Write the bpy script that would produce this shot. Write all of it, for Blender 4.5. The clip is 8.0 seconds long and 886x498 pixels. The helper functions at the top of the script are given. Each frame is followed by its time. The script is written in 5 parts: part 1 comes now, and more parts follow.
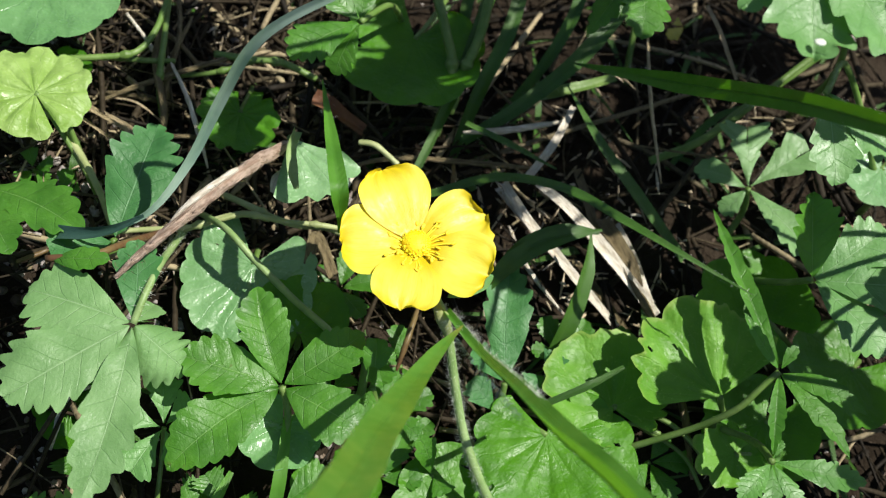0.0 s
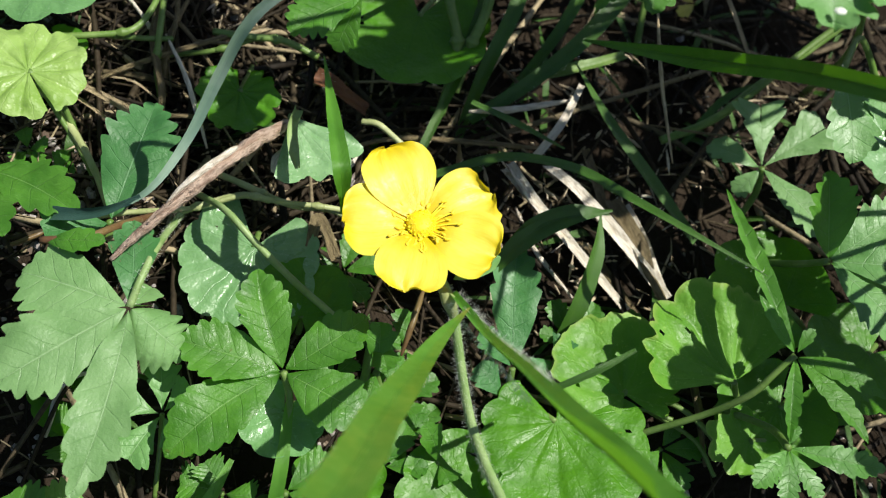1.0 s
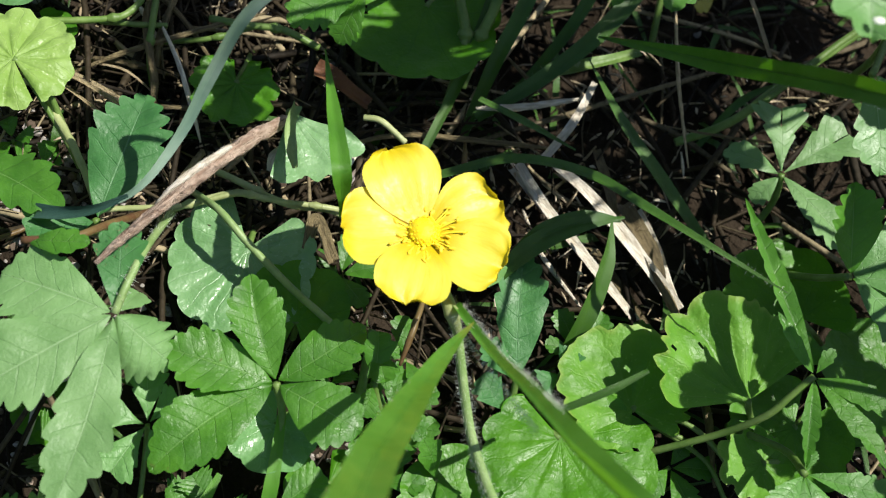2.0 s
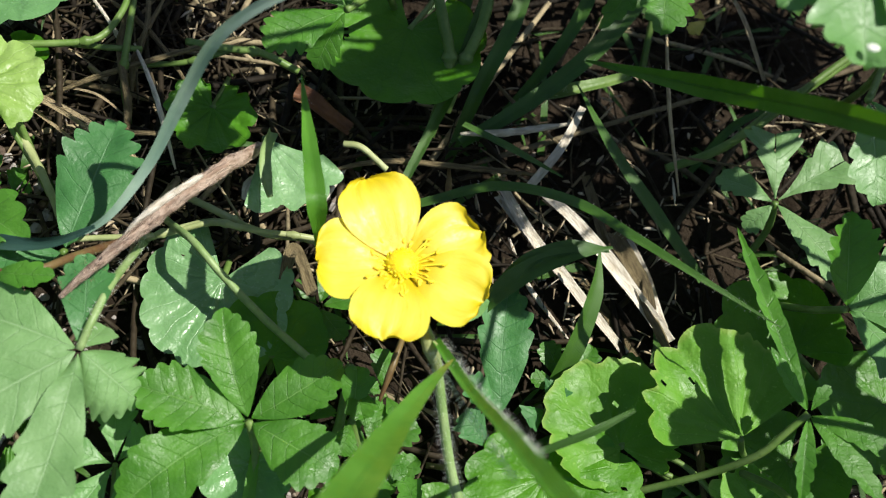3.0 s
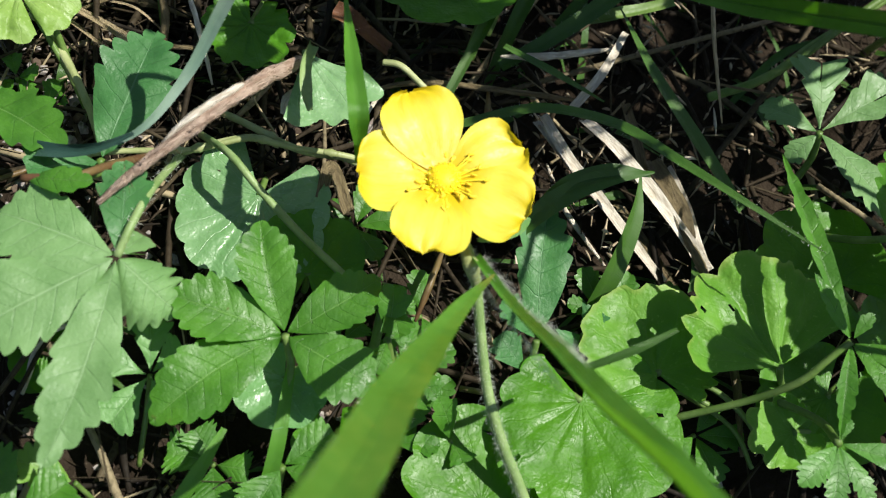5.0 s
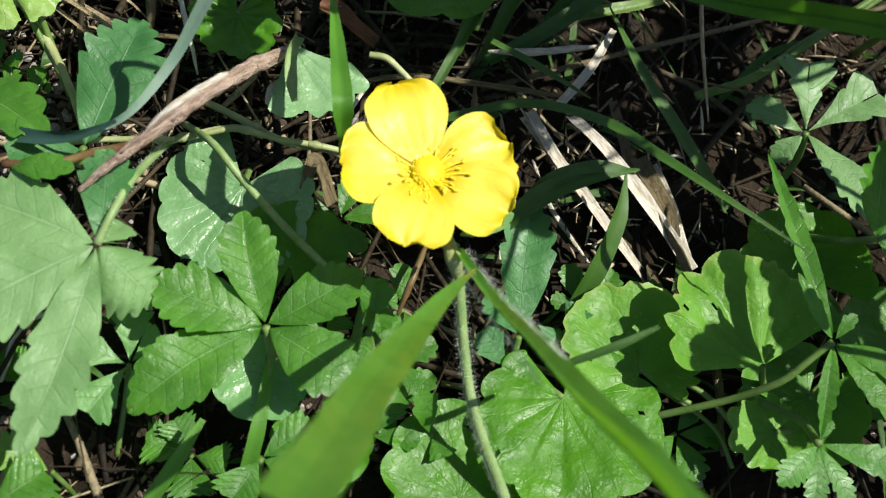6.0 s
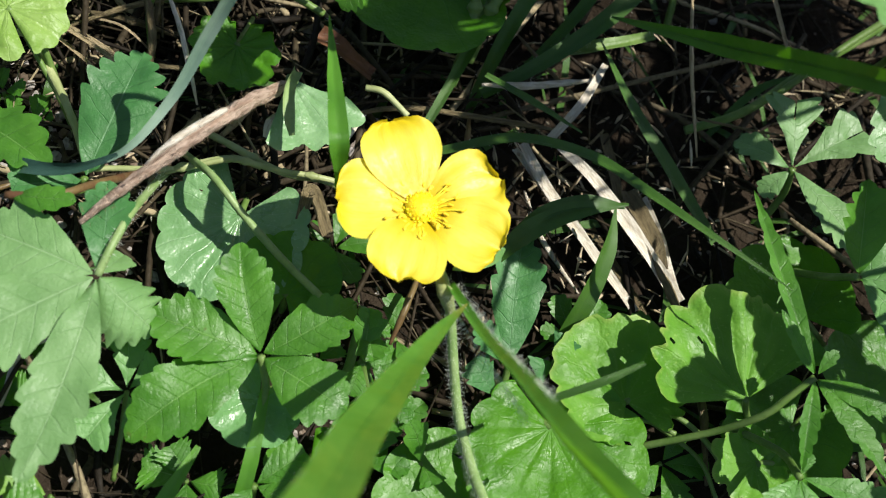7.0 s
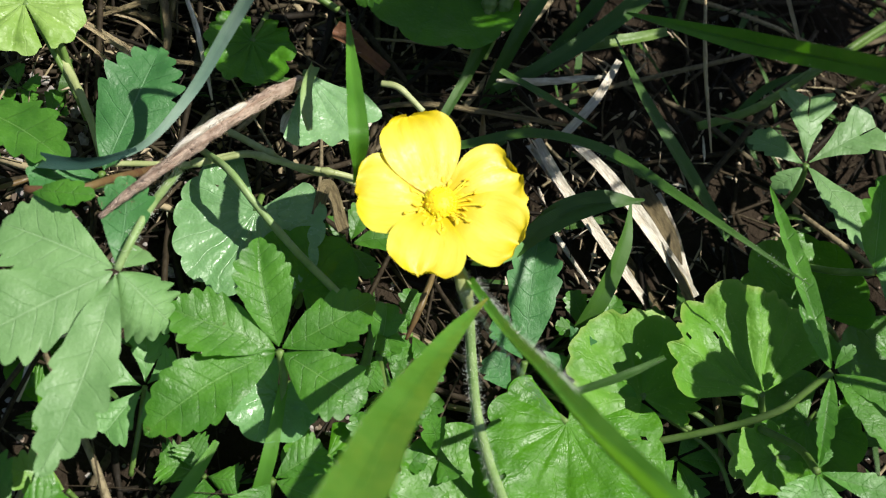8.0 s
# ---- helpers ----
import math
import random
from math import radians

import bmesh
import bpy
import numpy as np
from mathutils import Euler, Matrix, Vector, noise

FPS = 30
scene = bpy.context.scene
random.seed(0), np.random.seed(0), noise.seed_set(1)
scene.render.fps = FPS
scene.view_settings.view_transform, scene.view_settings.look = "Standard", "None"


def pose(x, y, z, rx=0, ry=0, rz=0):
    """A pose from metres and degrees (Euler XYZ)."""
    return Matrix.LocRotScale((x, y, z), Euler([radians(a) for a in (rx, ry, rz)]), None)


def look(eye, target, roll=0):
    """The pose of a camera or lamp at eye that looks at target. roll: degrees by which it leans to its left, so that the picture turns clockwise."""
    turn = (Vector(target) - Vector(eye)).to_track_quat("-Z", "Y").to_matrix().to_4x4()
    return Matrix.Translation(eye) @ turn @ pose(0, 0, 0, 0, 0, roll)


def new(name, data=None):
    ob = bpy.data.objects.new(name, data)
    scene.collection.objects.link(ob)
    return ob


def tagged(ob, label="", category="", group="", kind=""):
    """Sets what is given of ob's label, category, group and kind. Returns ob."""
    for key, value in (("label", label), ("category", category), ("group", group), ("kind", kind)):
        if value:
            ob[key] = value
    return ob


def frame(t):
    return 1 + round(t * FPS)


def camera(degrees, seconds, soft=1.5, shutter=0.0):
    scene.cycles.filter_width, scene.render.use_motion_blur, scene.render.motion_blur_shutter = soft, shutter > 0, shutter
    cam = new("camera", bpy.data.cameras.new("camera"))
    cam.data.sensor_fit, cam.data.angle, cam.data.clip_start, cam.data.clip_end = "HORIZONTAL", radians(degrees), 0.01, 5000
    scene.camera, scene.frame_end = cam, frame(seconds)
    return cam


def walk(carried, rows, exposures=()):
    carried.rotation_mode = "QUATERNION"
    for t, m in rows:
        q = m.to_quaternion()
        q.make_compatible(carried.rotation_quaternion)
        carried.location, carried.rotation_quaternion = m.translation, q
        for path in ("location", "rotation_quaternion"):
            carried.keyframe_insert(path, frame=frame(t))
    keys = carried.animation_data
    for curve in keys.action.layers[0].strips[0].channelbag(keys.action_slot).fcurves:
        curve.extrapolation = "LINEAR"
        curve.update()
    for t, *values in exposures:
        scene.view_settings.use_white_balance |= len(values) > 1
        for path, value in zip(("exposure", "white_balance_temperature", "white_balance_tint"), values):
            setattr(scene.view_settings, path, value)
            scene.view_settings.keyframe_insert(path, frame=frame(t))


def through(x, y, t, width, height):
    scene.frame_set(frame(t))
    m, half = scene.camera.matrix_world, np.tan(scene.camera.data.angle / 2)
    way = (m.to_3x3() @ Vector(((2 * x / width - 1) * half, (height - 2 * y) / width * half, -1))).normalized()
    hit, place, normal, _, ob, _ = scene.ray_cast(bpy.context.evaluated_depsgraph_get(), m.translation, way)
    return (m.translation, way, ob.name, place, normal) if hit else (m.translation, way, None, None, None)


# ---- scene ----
cam = camera(38.2, 8.0, 1.15)
cam.data.dof.use_dof = True
cam.data.dof.focus_distance = 0.183
cam.data.dof.aperture_fstop = 33.0
ROWS = [
    (0, -0.01958, -0.08563, 0.18829, 28.0, -8.5, -0.0),
    (0.5, -0.01976, -0.08485, 0.18609, 27.817, -8.42, -0.091),
    (1, -0.01899, -0.08442, 0.18279, 27.628, -8.264, -0.052),
    (1.2, -0.01981, -0.08294, 0.18087, 27.378, -8.757, 0.122),
    (2.3, -0.01811, -0.07516, 0.17522, 26.132, -8.920, 1.141),
    (2.5, -0.0173, -0.07531, 0.17402, 26.475, -8.577, 1.232),
    (3, -0.01543, -0.07112, 0.17261, 26.932, -8.841, 1.106),
    (3.5, -0.01534, -0.06971, 0.16919, 25.498, -8.375, 1.653),
    (4, -0.01819, -0.06983, 0.16762, 25.261, -8.465, 1.619),
    (4.5, -0.01919, -0.07004, 0.16814, 25.227, -8.806, 2.361),
    (4.7, -0.01858, -0.07340, 0.16786, 25.082, -8.768, 2.378),
    (5.8, -0.01725, -0.07684, 0.16728, 24.938, -9.246, 3.230),
    (6, -0.0167, -0.07586, 0.16691, 24.904, -9.556, 3.203),
    (6.5, -0.01616, -0.07539, 0.16917, 25.338, -9.592, 3.592),
    (7, -0.01758, -0.07407, 0.17187, 25.006, -10.145, 3.748),
    (7.5, -0.01953, -0.07561, 0.17025, 24.8, -10.277, 3.77),
    (8, -0.02069, -0.07498, 0.1711, 25.047, -10.419, 3.62),
]
walk(cam, [(t, pose(*r)) for t, *r in ROWS])

# ---- world, sun and exposure ----
SUN_EL, SUN_AZ = 62.0, 85.0        # degrees: height of the sun, compass from +y towards +x
world = bpy.data.worlds.new("sky")
scene.world = world
world.use_nodes = True
wn = world.node_tree
sky = wn.nodes.new("ShaderNodeTexSky")
sky.sky_type, sky.sun_disc = "NISHITA", False
sky.sun_elevation, sky.sun_rotation = radians(SUN_EL), radians(SUN_AZ)
wn.links.new(sky.outputs[0], wn.nodes["Background"].inputs[0])
wn.nodes["Background"].inputs[1].default_value = 0.066
sun = new("sun", bpy.data.lights.new("sun", "SUN"))
sun.data.energy, sun.data.angle, sun.data.color = 5.0, radians(0.6), (1.0, 0.96, 0.90)
ce = math.cos(radians(SUN_EL))
sun_way = Vector((ce * math.sin(radians(SUN_AZ)), ce * math.cos(radians(SUN_AZ)), math.sin(radians(SUN_EL))))
sun.matrix_world = look(sun_way * 2.0, (0, 0, 0))
scene.view_settings.exposure = 0.57

# ---- materials ----


class Nodes:
    """A node material and short ways to add nodes to it."""

    def __init__(self, name):
        self.mat = bpy.data.materials.new(name)
        self.mat.use_nodes = True
        self.t = self.mat.node_tree
        self.t.nodes.clear()
        self.out = self.t.nodes.new("ShaderNodeOutputMaterial")
        self.tc = self.t.nodes.new("ShaderNodeTexCoord")
        self.info = self.t.nodes.new("ShaderNodeObjectInfo")

    def put(self, socket, value):
        if hasattr(value, "links"):
            self.t.links.new(value, socket)
        else:
            socket.default_value = value

    def math(self, op, a, b=0.0, clamp=False):
        n = self.t.nodes.new("ShaderNodeMath")
        n.operation, n.use_clamp = op, clamp
        self.put(n.inputs[0], a)
        self.put(n.inputs[1], b)
        return n.outputs[0]

    def noise(self, scale, detail=3.0, rough=0.55, coords=None, stretch=None):
        n = self.t.nodes.new("ShaderNodeTexNoise")
        n.inputs["Scale"].default_value, n.inputs["Detail"].default_value, n.inputs["Roughness"].default_value = scale, detail, rough
        c = coords or self.tc.outputs["Object"]
        if stretch:
            m = self.t.nodes.new("ShaderNodeMapping")
            m.inputs["Scale"].default_value = stretch
            self.t.links.new(c, m.inputs[0])
            c = m.outputs[0]
        self.t.links.new(c, n.inputs["Vector"])
        return n.outputs[0]

    def cells(self, scale, feature="DISTANCE_TO_EDGE"):
        n = self.t.nodes.new("ShaderNodeTexVoronoi")
        n.feature = feature
        n.inputs["Scale"].default_value = scale
        self.t.links.new(self.tc.outputs["Object"], n.inputs["Vector"])
        return n.outputs[0]

    def band(self, x, lo, hi, a=0.0, b=1.0):
        n = self.t.nodes.new("ShaderNodeMapRange")
        n.interpolation_type = "SMOOTHSTEP"
        for k, v in enumerate((x, lo, hi, a, b)):
            self.put(n.inputs[k], v)
        return n.outputs[0]

    def mix(self, f, a, b):
        n = self.t.nodes.new("ShaderNodeMix")
        n.data_type = "RGBA"
        self.put(n.inputs[0], f)
        for s, v in ((n.inputs[6], a), (n.inputs[7], b)):
            self.put(s, (*v, 1.0) if isinstance(v, tuple) else v)
        return n.outputs[2]

    def bump(self, height, dist, strength=1.0, normal=None):
        n = self.t.nodes.new("ShaderNodeBump")
        n.inputs["Strength"].default_value, n.inputs["Distance"].default_value = strength, dist
        self.put(n.inputs["Height"], height)
        if normal:
            self.put(n.inputs["Normal"], normal)
        return n.outputs[0]

    def uv(self):
        n = self.t.nodes.new("ShaderNodeSeparateXYZ")
        self.t.links.new(self.tc.outputs["UV"], n.inputs[0])
        return n.outputs[0], n.outputs[1]

    def surface(self, colour, rough, normal=None, through=0.0, through_colour=None, spec=0.5, sss=0.0):
        p = self.t.nodes.new("ShaderNodeBsdfPrincipled")
        self.put(p.inputs["Base Color"], (*colour, 1.0) if isinstance(colour, tuple) else colour)
        self.put(p.inputs["Roughness"], rough)
        p.inputs["Specular IOR Level"].default_value = spec
        if sss:
            p.inputs["Subsurface Weight"].default_value = sss
            p.inputs["Subsurface Scale"].default_value = 0.0006
        if normal:
            self.put(p.inputs["Normal"], normal)
        last = p.outputs[0]
        if through:
            tr = self.t.nodes.new("ShaderNodeBsdfTranslucent")
            c = through_colour or colour
            self.put(tr.inputs[0], (*c, 1.0) if isinstance(c, tuple) else c)
            if normal:
                self.put(tr.inputs["Normal"], normal)
            m = self.t.nodes.new("ShaderNodeMixShader")
            m.inputs[0].default_value = through
            self.t.links.new(last, m.inputs[1])
            self.t.links.new(tr.outputs[0], m.inputs[2])
            last = m.outputs[0]
        self.t.links.new(last, self.out.inputs[0])
        return self.mat


def leaflet_material(name, dark, light, vein, rough=0.42, through=0.3, glow=(0.16, 0.34, 0.02), spec=0.5, groove=0.2):
    """Toothed leaflets: paler midrib, side veins in fine grooves along the UV, two scales of blotches, puckered skin."""
    n = Nodes(name)
    u, v = n.uv()
    av = n.math("ABSOLUTE", v)
    mid = n.band(av, 0.006, 0.032, 1.0, 0.0)
    flank = n.math("MULTIPLY", n.band(av, 0.03, 0.05), n.band(av, 0.06, 0.12, 1.0, 0.0))
    wob = n.math("MULTIPLY", n.math("SUBTRACT", n.noise(420.0, 2.0), 0.5), 0.22)
    side = n.math("ABSOLUTE", n.math("SUBTRACT", n.math("FRACT", n.math("ADD", n.math("ADD", u, wob), 0.5)), 0.5))
    side = n.math("MULTIPLY", n.band(side, 0.0, 0.055, 1.0, 0.0), n.band(av, 0.55, 0.98, 1.0, 0.0))
    lines = n.math("MAXIMUM", mid, side)
    blot = n.band(n.noise(170.0, 4.0), 0.32, 0.68)
    base = n.mix(blot, dark, light)
    shade = n.band(n.info.outputs["Random"], 0.0, 1.0, 0.0, 0.35)
    base = n.mix(shade, base, tuple(0.72 * c for c in light))
    fine = n.noise(2100.0, 2.0)
    base = n.mix(n.band(fine, 0.58, 0.78, 0.0, 0.22), base, vein)
    small = n.band(n.cells(1500.0), 0.0, 0.16, 1.0, 0.0)
    base = n.mix(n.math("MULTIPLY", small, 0.05), base, tuple(0.6 * c for c in dark))
    base = n.mix(n.math("MULTIPLY", flank, 0.22), base, tuple(0.65 * c for c in dark))
    spots = n.band(n.noise(330.0, 2.0, 0.4), 0.765, 0.80, 0.0, 0.5)
    base = n.mix(spots, base, (0.10, 0.075, 0.025))
    col = n.mix(n.math("MULTIPLY", side, groove), base, tuple(0.55 * c for c in dark))
    col = n.mix(n.math("MULTIPLY", mid, 0.45), col, vein)
    h = n.math("SUBTRACT", n.math("ADD", n.math("MULTIPLY", n.noise(520.0, 3.0), 0.6), n.math("MULTIPLY", fine, 0.16)), n.math("ADD", n.math("MULTIPLY", lines, 0.14), n.math("MULTIPLY", small, 0.03)))
    bm = n.bump(h, 0.00036, 0.9)
    r = n.band(n.noise(500.0, 2.0), 0.3, 0.7, rough - 0.08, rough + 0.14)
    return n.surface(col, r, bm, through, n.mix(n.math("MULTIPLY", lines, 0.5), glow, vein), spec)


def round_material(name, dark, light, vein, rough=0.38, through=0.25, glow=(0.18, 0.36, 0.02), spec=0.5, margin=None):
    """Rounded leaves: veins that fan from the stalk, a net of small ones, quilted skin."""
    n = Nodes(name)
    u, v = n.uv()
    wob = n.math("MULTIPLY", n.math("SUBTRACT", n.noise(120.0, 3.0), 0.5), 1.1)
    fan = n.math("ABSOLUTE", n.math("SUBTRACT", n.math("FRACT", n.math("ADD", u, wob)), 0.5))
    fan = n.math("MULTIPLY", fan, n.math("ADD", v, 0.08))
    fan = n.band(fan, 0.004, 0.030, 1.0, 0.0)
    net = n.band(n.cells(260.0), 0.0, 0.06, 1.0, 0.0)
    lines = n.math("MAXIMUM", fan, n.math("MULTIPLY", net, 0.3))
    base = n.mix(n.band(n.noise(140.0, 4.0), 0.3, 0.7), dark, light)
    specks = n.band(n.noise(1700.0, 2.0), 0.62, 0.74, 0.0, 0.6)
    col = n.mix(n.math("MULTIPLY", lines, 0.08), n.mix(specks, base, vein), vein)
    rust = n.band(n.noise(210.0, 3.0, 0.5), 0.74, 0.80, 0.0, 0.75)
    col = n.mix(rust, col, (0.13, 0.09, 0.03))
    if margin:
        col = n.mix(n.band(n.math("ADD", v, n.math("MULTIPLY", n.noise(300.0, 3.0), 0.16)), 0.98, 1.12, 0.0, 0.3), col, margin)
    h = n.math("SUBTRACT", n.math("ADD", n.math("MULTIPLY", n.noise(300.0, 3.0, 0.5), 1.5), n.math("MULTIPLY", n.noise(1500.0, 2.0), 0.28)), n.math("MULTIPLY", lines, 0.10))
    r = n.band(n.noise(350.0, 2.0), 0.3, 0.7, rough - 0.1, rough + 0.15)
    return n.surface(col, r, n.bump(h, 0.00042, 0.85), through, n.mix(n.math("MULTIPLY", lines, 0.5), glow, vein), spec)


def blade_material(name, dark, light, rough=0.4, through=0.35, glow=(0.2, 0.4, 0.02), stripes=16.0, tip=None):
    """Grass: fine lengthwise ribs from the UV, slow changes of tone along the blade."""
    n = Nodes(name)
    u, v = n.uv()
    ribs = n.math("SINE", n.math("MULTIPLY", v, stripes * 3.1416))
    ribs = n.band(ribs, -1.0, 1.0)
    mid = n.band(n.math("ABSOLUTE", v), 0.02, 0.12, 1.0, 0.0)
    base = n.mix(n.band(n.noise(110.0, 4.0), 0.3, 0.7), dark, light)
    base = n.mix(n.math("MULTIPLY", ribs, 0.07), base, tuple(min(1.0, 1.35 * c) for c in light))
    col = n.mix(n.math("MULTIPLY", mid, 0.12), base, tuple(0.8 * c for c in dark))
    if tip:
        col = n.mix(n.band(u, tip[0], tip[1], 0.0, 0.75), col, tip[2])
    h = n.math("ADD", ribs, n.noise(1400.0, 2.0))
    return n.surface(col, n.band(n.noise(600.0), 0.3, 0.7, rough - 0.08, rough + 0.12), n.bump(h, 0.00004, 0.5), through, glow)


def plain_material(name, dark, light, scale=300.0, rough=0.7, relief=0.0002, stretch=None, through=0.0, glow=None, spec=0.4, fine=1600.0):
    n = Nodes(name)
    c = n.noise(scale, 5.0, 0.6, stretch=stretch)
    f = n.noise(fine, 3.0, 0.6, stretch=stretch)
    col = n.mix(n.band(c, 0.3, 0.7), dark, light)
    col = n.mix(n.band(n.info.outputs["Random"], 0.0, 1.0, 0.0, 0.35), col, tuple(0.6 * c for c in dark))
    col = n.mix(n.band(f, 0.5, 0.8, 0.0, 0.35), col, tuple(0.5 * c for c in dark))
    return n.surface(col, n.band(f, 0.3, 0.7, rough - 0.08, min(1.0, rough + 0.1)), n.bump(n.math("ADD", c, f), relief, 0.8), through, glow, spec)


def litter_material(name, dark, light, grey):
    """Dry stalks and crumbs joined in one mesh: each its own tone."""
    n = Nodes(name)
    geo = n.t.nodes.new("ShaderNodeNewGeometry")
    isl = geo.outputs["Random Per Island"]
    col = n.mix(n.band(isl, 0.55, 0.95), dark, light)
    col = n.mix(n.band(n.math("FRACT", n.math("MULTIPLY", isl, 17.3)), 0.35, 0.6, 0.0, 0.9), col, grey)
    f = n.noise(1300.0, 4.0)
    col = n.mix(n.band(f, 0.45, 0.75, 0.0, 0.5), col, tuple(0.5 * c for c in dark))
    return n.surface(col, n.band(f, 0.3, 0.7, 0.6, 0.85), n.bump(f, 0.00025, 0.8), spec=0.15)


M_CINQ = leaflet_material("cinquefoil_green", (0.042, 0.150, 0.012), (0.080, 0.235, 0.022), (0.20, 0.38, 0.10), 0.44, 0.3, (0.16, 0.42, 0.010), 0.42)
M_PALE = leaflet_material("leaf_underside_pale", (0.095, 0.24, 0.060), (0.15, 0.32, 0.095), (0.27, 0.44, 0.20), 0.47, 0.24, (0.18, 0.42, 0.03), 0.5, 0.08)
M_DOWNY = leaflet_material("leaf_underside_downy", (0.125, 0.262, 0.080), (0.185, 0.338, 0.122), (0.30, 0.45, 0.22), 0.50, 0.24, (0.20, 0.42, 0.05), 0.45, 0.08)
M_LEAFMID = leaflet_material("leaf_mid_green", (0.060, 0.185, 0.026), (0.100, 0.265, 0.045), (0.22, 0.40, 0.13), 0.46, 0.28, (0.16, 0.42, 0.02), 0.45)
M_BLUE = leaflet_material("leaf_bluish", (0.036, 0.140, 0.034), (0.062, 0.20, 0.054), (0.15, 0.30, 0.14), 0.48, 0.22, (0.11, 0.34, 0.02), 0.42)
M_LIMELEAF = leaflet_material("leaf_light_green", (0.12, 0.27, 0.035), (0.19, 0.36, 0.06), (0.30, 0.46, 0.14), 0.45, 0.28, (0.22, 0.44, 0.02), 0.45, 0.15)
M_ROUND = round_material("round_leaf_green", (0.042, 0.155, 0.005), (0.075, 0.235, 0.009), (0.11, 0.29, 0.02), 0.45, 0.30, (0.18, 0.46, 0.006), 0.36)
M_ROUNDPALE = round_material("round_leaf_pale", (0.095, 0.225, 0.070), (0.145, 0.31, 0.11), (0.23, 0.40, 0.19), 0.34, 0.2, (0.15, 0.38, 0.03), 0.55)
# Nearly opaque leaf of the unseen plants added to cast shade.
M_CASTER = round_material("caster_leaf", (0.020, 0.075, 0.006), (0.035, 0.115, 0.010), (0.07, 0.17, 0.04), 0.5, 0.02, (0.03, 0.10, 0.004), 0.4)
M_GLOSS = round_material("round_leaf_downy_pale", (0.125, 0.275, 0.095), (0.205, 0.36, 0.165), (0.34, 0.47, 0.30), 0.33, 0.2, (0.16, 0.38, 0.05), 0.6)
M_LIME = round_material("round_leaf_lime", (0.19, 0.33, 0.055), (0.30, 0.45, 0.12), (0.42, 0.55, 0.22), 0.42, 0.28, (0.24, 0.46, 0.014), 0.38)
M_MEADOW = round_material("round_leaf_yellow_edged", (0.075, 0.215, 0.014), (0.125, 0.30, 0.030), (0.24, 0.42, 0.08), 0.50, 0.26, (0.20, 0.46, 0.012), 0.32, (0.46, 0.46, 0.14))
M_BLADE = blade_material("grass_green", (0.050, 0.165, 0.012), (0.090, 0.25, 0.022), 0.42, 0.33, (0.17, 0.43, 0.008))
# Darker copy of the grass green: shade is put into its colour.
M_BLADESHADE = blade_material("grass_shade_tone", (0.024, 0.076, 0.006), (0.046, 0.118, 0.012), 0.48, 0.14, (0.09, 0.27, 0.004))
M_BLUEDARK = blade_material("grass_withered_dark", (0.018, 0.055, 0.040), (0.035, 0.085, 0.060), 0.45, 0.1, (0.03, 0.10, 0.04))
M_BLADEGREY = blade_material("grass_grey_blue", (0.16, 0.27, 0.19), (0.32, 0.43, 0.33), 0.42, 0.15, (0.10, 0.24, 0.06), 7.0)


M_BLADELONG = blade_material("grass_deep_green", (0.030, 0.110, 0.007), (0.056, 0.170, 0.013), 0.44, 0.2, (0.13, 0.40, 0.006))
M_BLADENEAR = blade_material("grass_fresh", (0.055, 0.185, 0.016), (0.095, 0.26, 0.032), 0.38, 0.30, (0.20, 0.52, 0.02), 12.0)
M_BLADETIP = blade_material("grass_fresh_browned_tip", (0.055, 0.185, 0.016), (0.095, 0.26, 0.032), 0.38, 0.30, (0.20, 0.52, 0.02), 12.0, (66.0, 75.0, (0.34, 0.26, 0.05)))


def fibre_material(name, dark, light, crack, relief=0.0004, rough=0.75):
    """Dry stalks and bark: fibres run lengthwise along the UV, with dark splits and blotches."""
    n = Nodes(name)
    f = n.noise(1.0, 5.0, 0.65, coords=n.tc.outputs["UV"], stretch=(0.16, 16.0, 1))
    g = n.noise(1.0, 4.0, 0.6, coords=n.tc.outputs["UV"], stretch=(0.45, 4.0, 1))
    col = n.mix(n.band(g, 0.3, 0.7), dark, light)
    col = n.mix(n.band(n.info.outputs["Random"], 0.0, 1.0, 0.0, 0.3), col, dark)
    col = n.mix(n.band(f, 0.30, 0.42, 0.5, 0.0), col, crack)
    h = n.math("ADD", n.math("MULTIPLY", f, 1.5), n.noise(1500.0, 2.0))
    return n.surface(col, n.band(g, 0.3, 0.7, rough - 0.08, rough + 0.1), n.bump(h, relief, 0.9), spec=0.35)


M_STALK = plain_material("green_stalk", (0.090, 0.175, 0.028), (0.17, 0.26, 0.07), 260.0, 0.45, 0.00008, through=0.1, glow=(0.2, 0.35, 0.04))
M_STALKPALE = plain_material("pale_stalk", (0.22, 0.26, 0.095), (0.38, 0.41, 0.20), 200.0, 0.5, 0.0001)
M_STALKRED = plain_material("reddish_stalk", (0.10, 0.045, 0.02), (0.16, 0.12, 0.04), 150.0, 0.5, 0.0001)
M_STRAW = fibre_material("dry_straw", (0.50, 0.43, 0.31), (0.84, 0.80, 0.69), (0.20, 0.14, 0.08), 0.00025, 0.6)
M_STRAWDULL = fibre_material("dull_straw", (0.10, 0.075, 0.035), (0.25, 0.20, 0.10), (0.05, 0.03, 0.018), 0.0003, 0.7)
M_STRAWTAN = fibre_material("tan_straw", (0.30, 0.22, 0.11), (0.60, 0.50, 0.31), (0.11, 0.07, 0.035), 0.0003, 0.65)
M_STICK = fibre_material("bark", (0.34, 0.225, 0.155), (0.66, 0.51, 0.39), (0.08, 0.045, 0.028), 0.0007, 0.85)
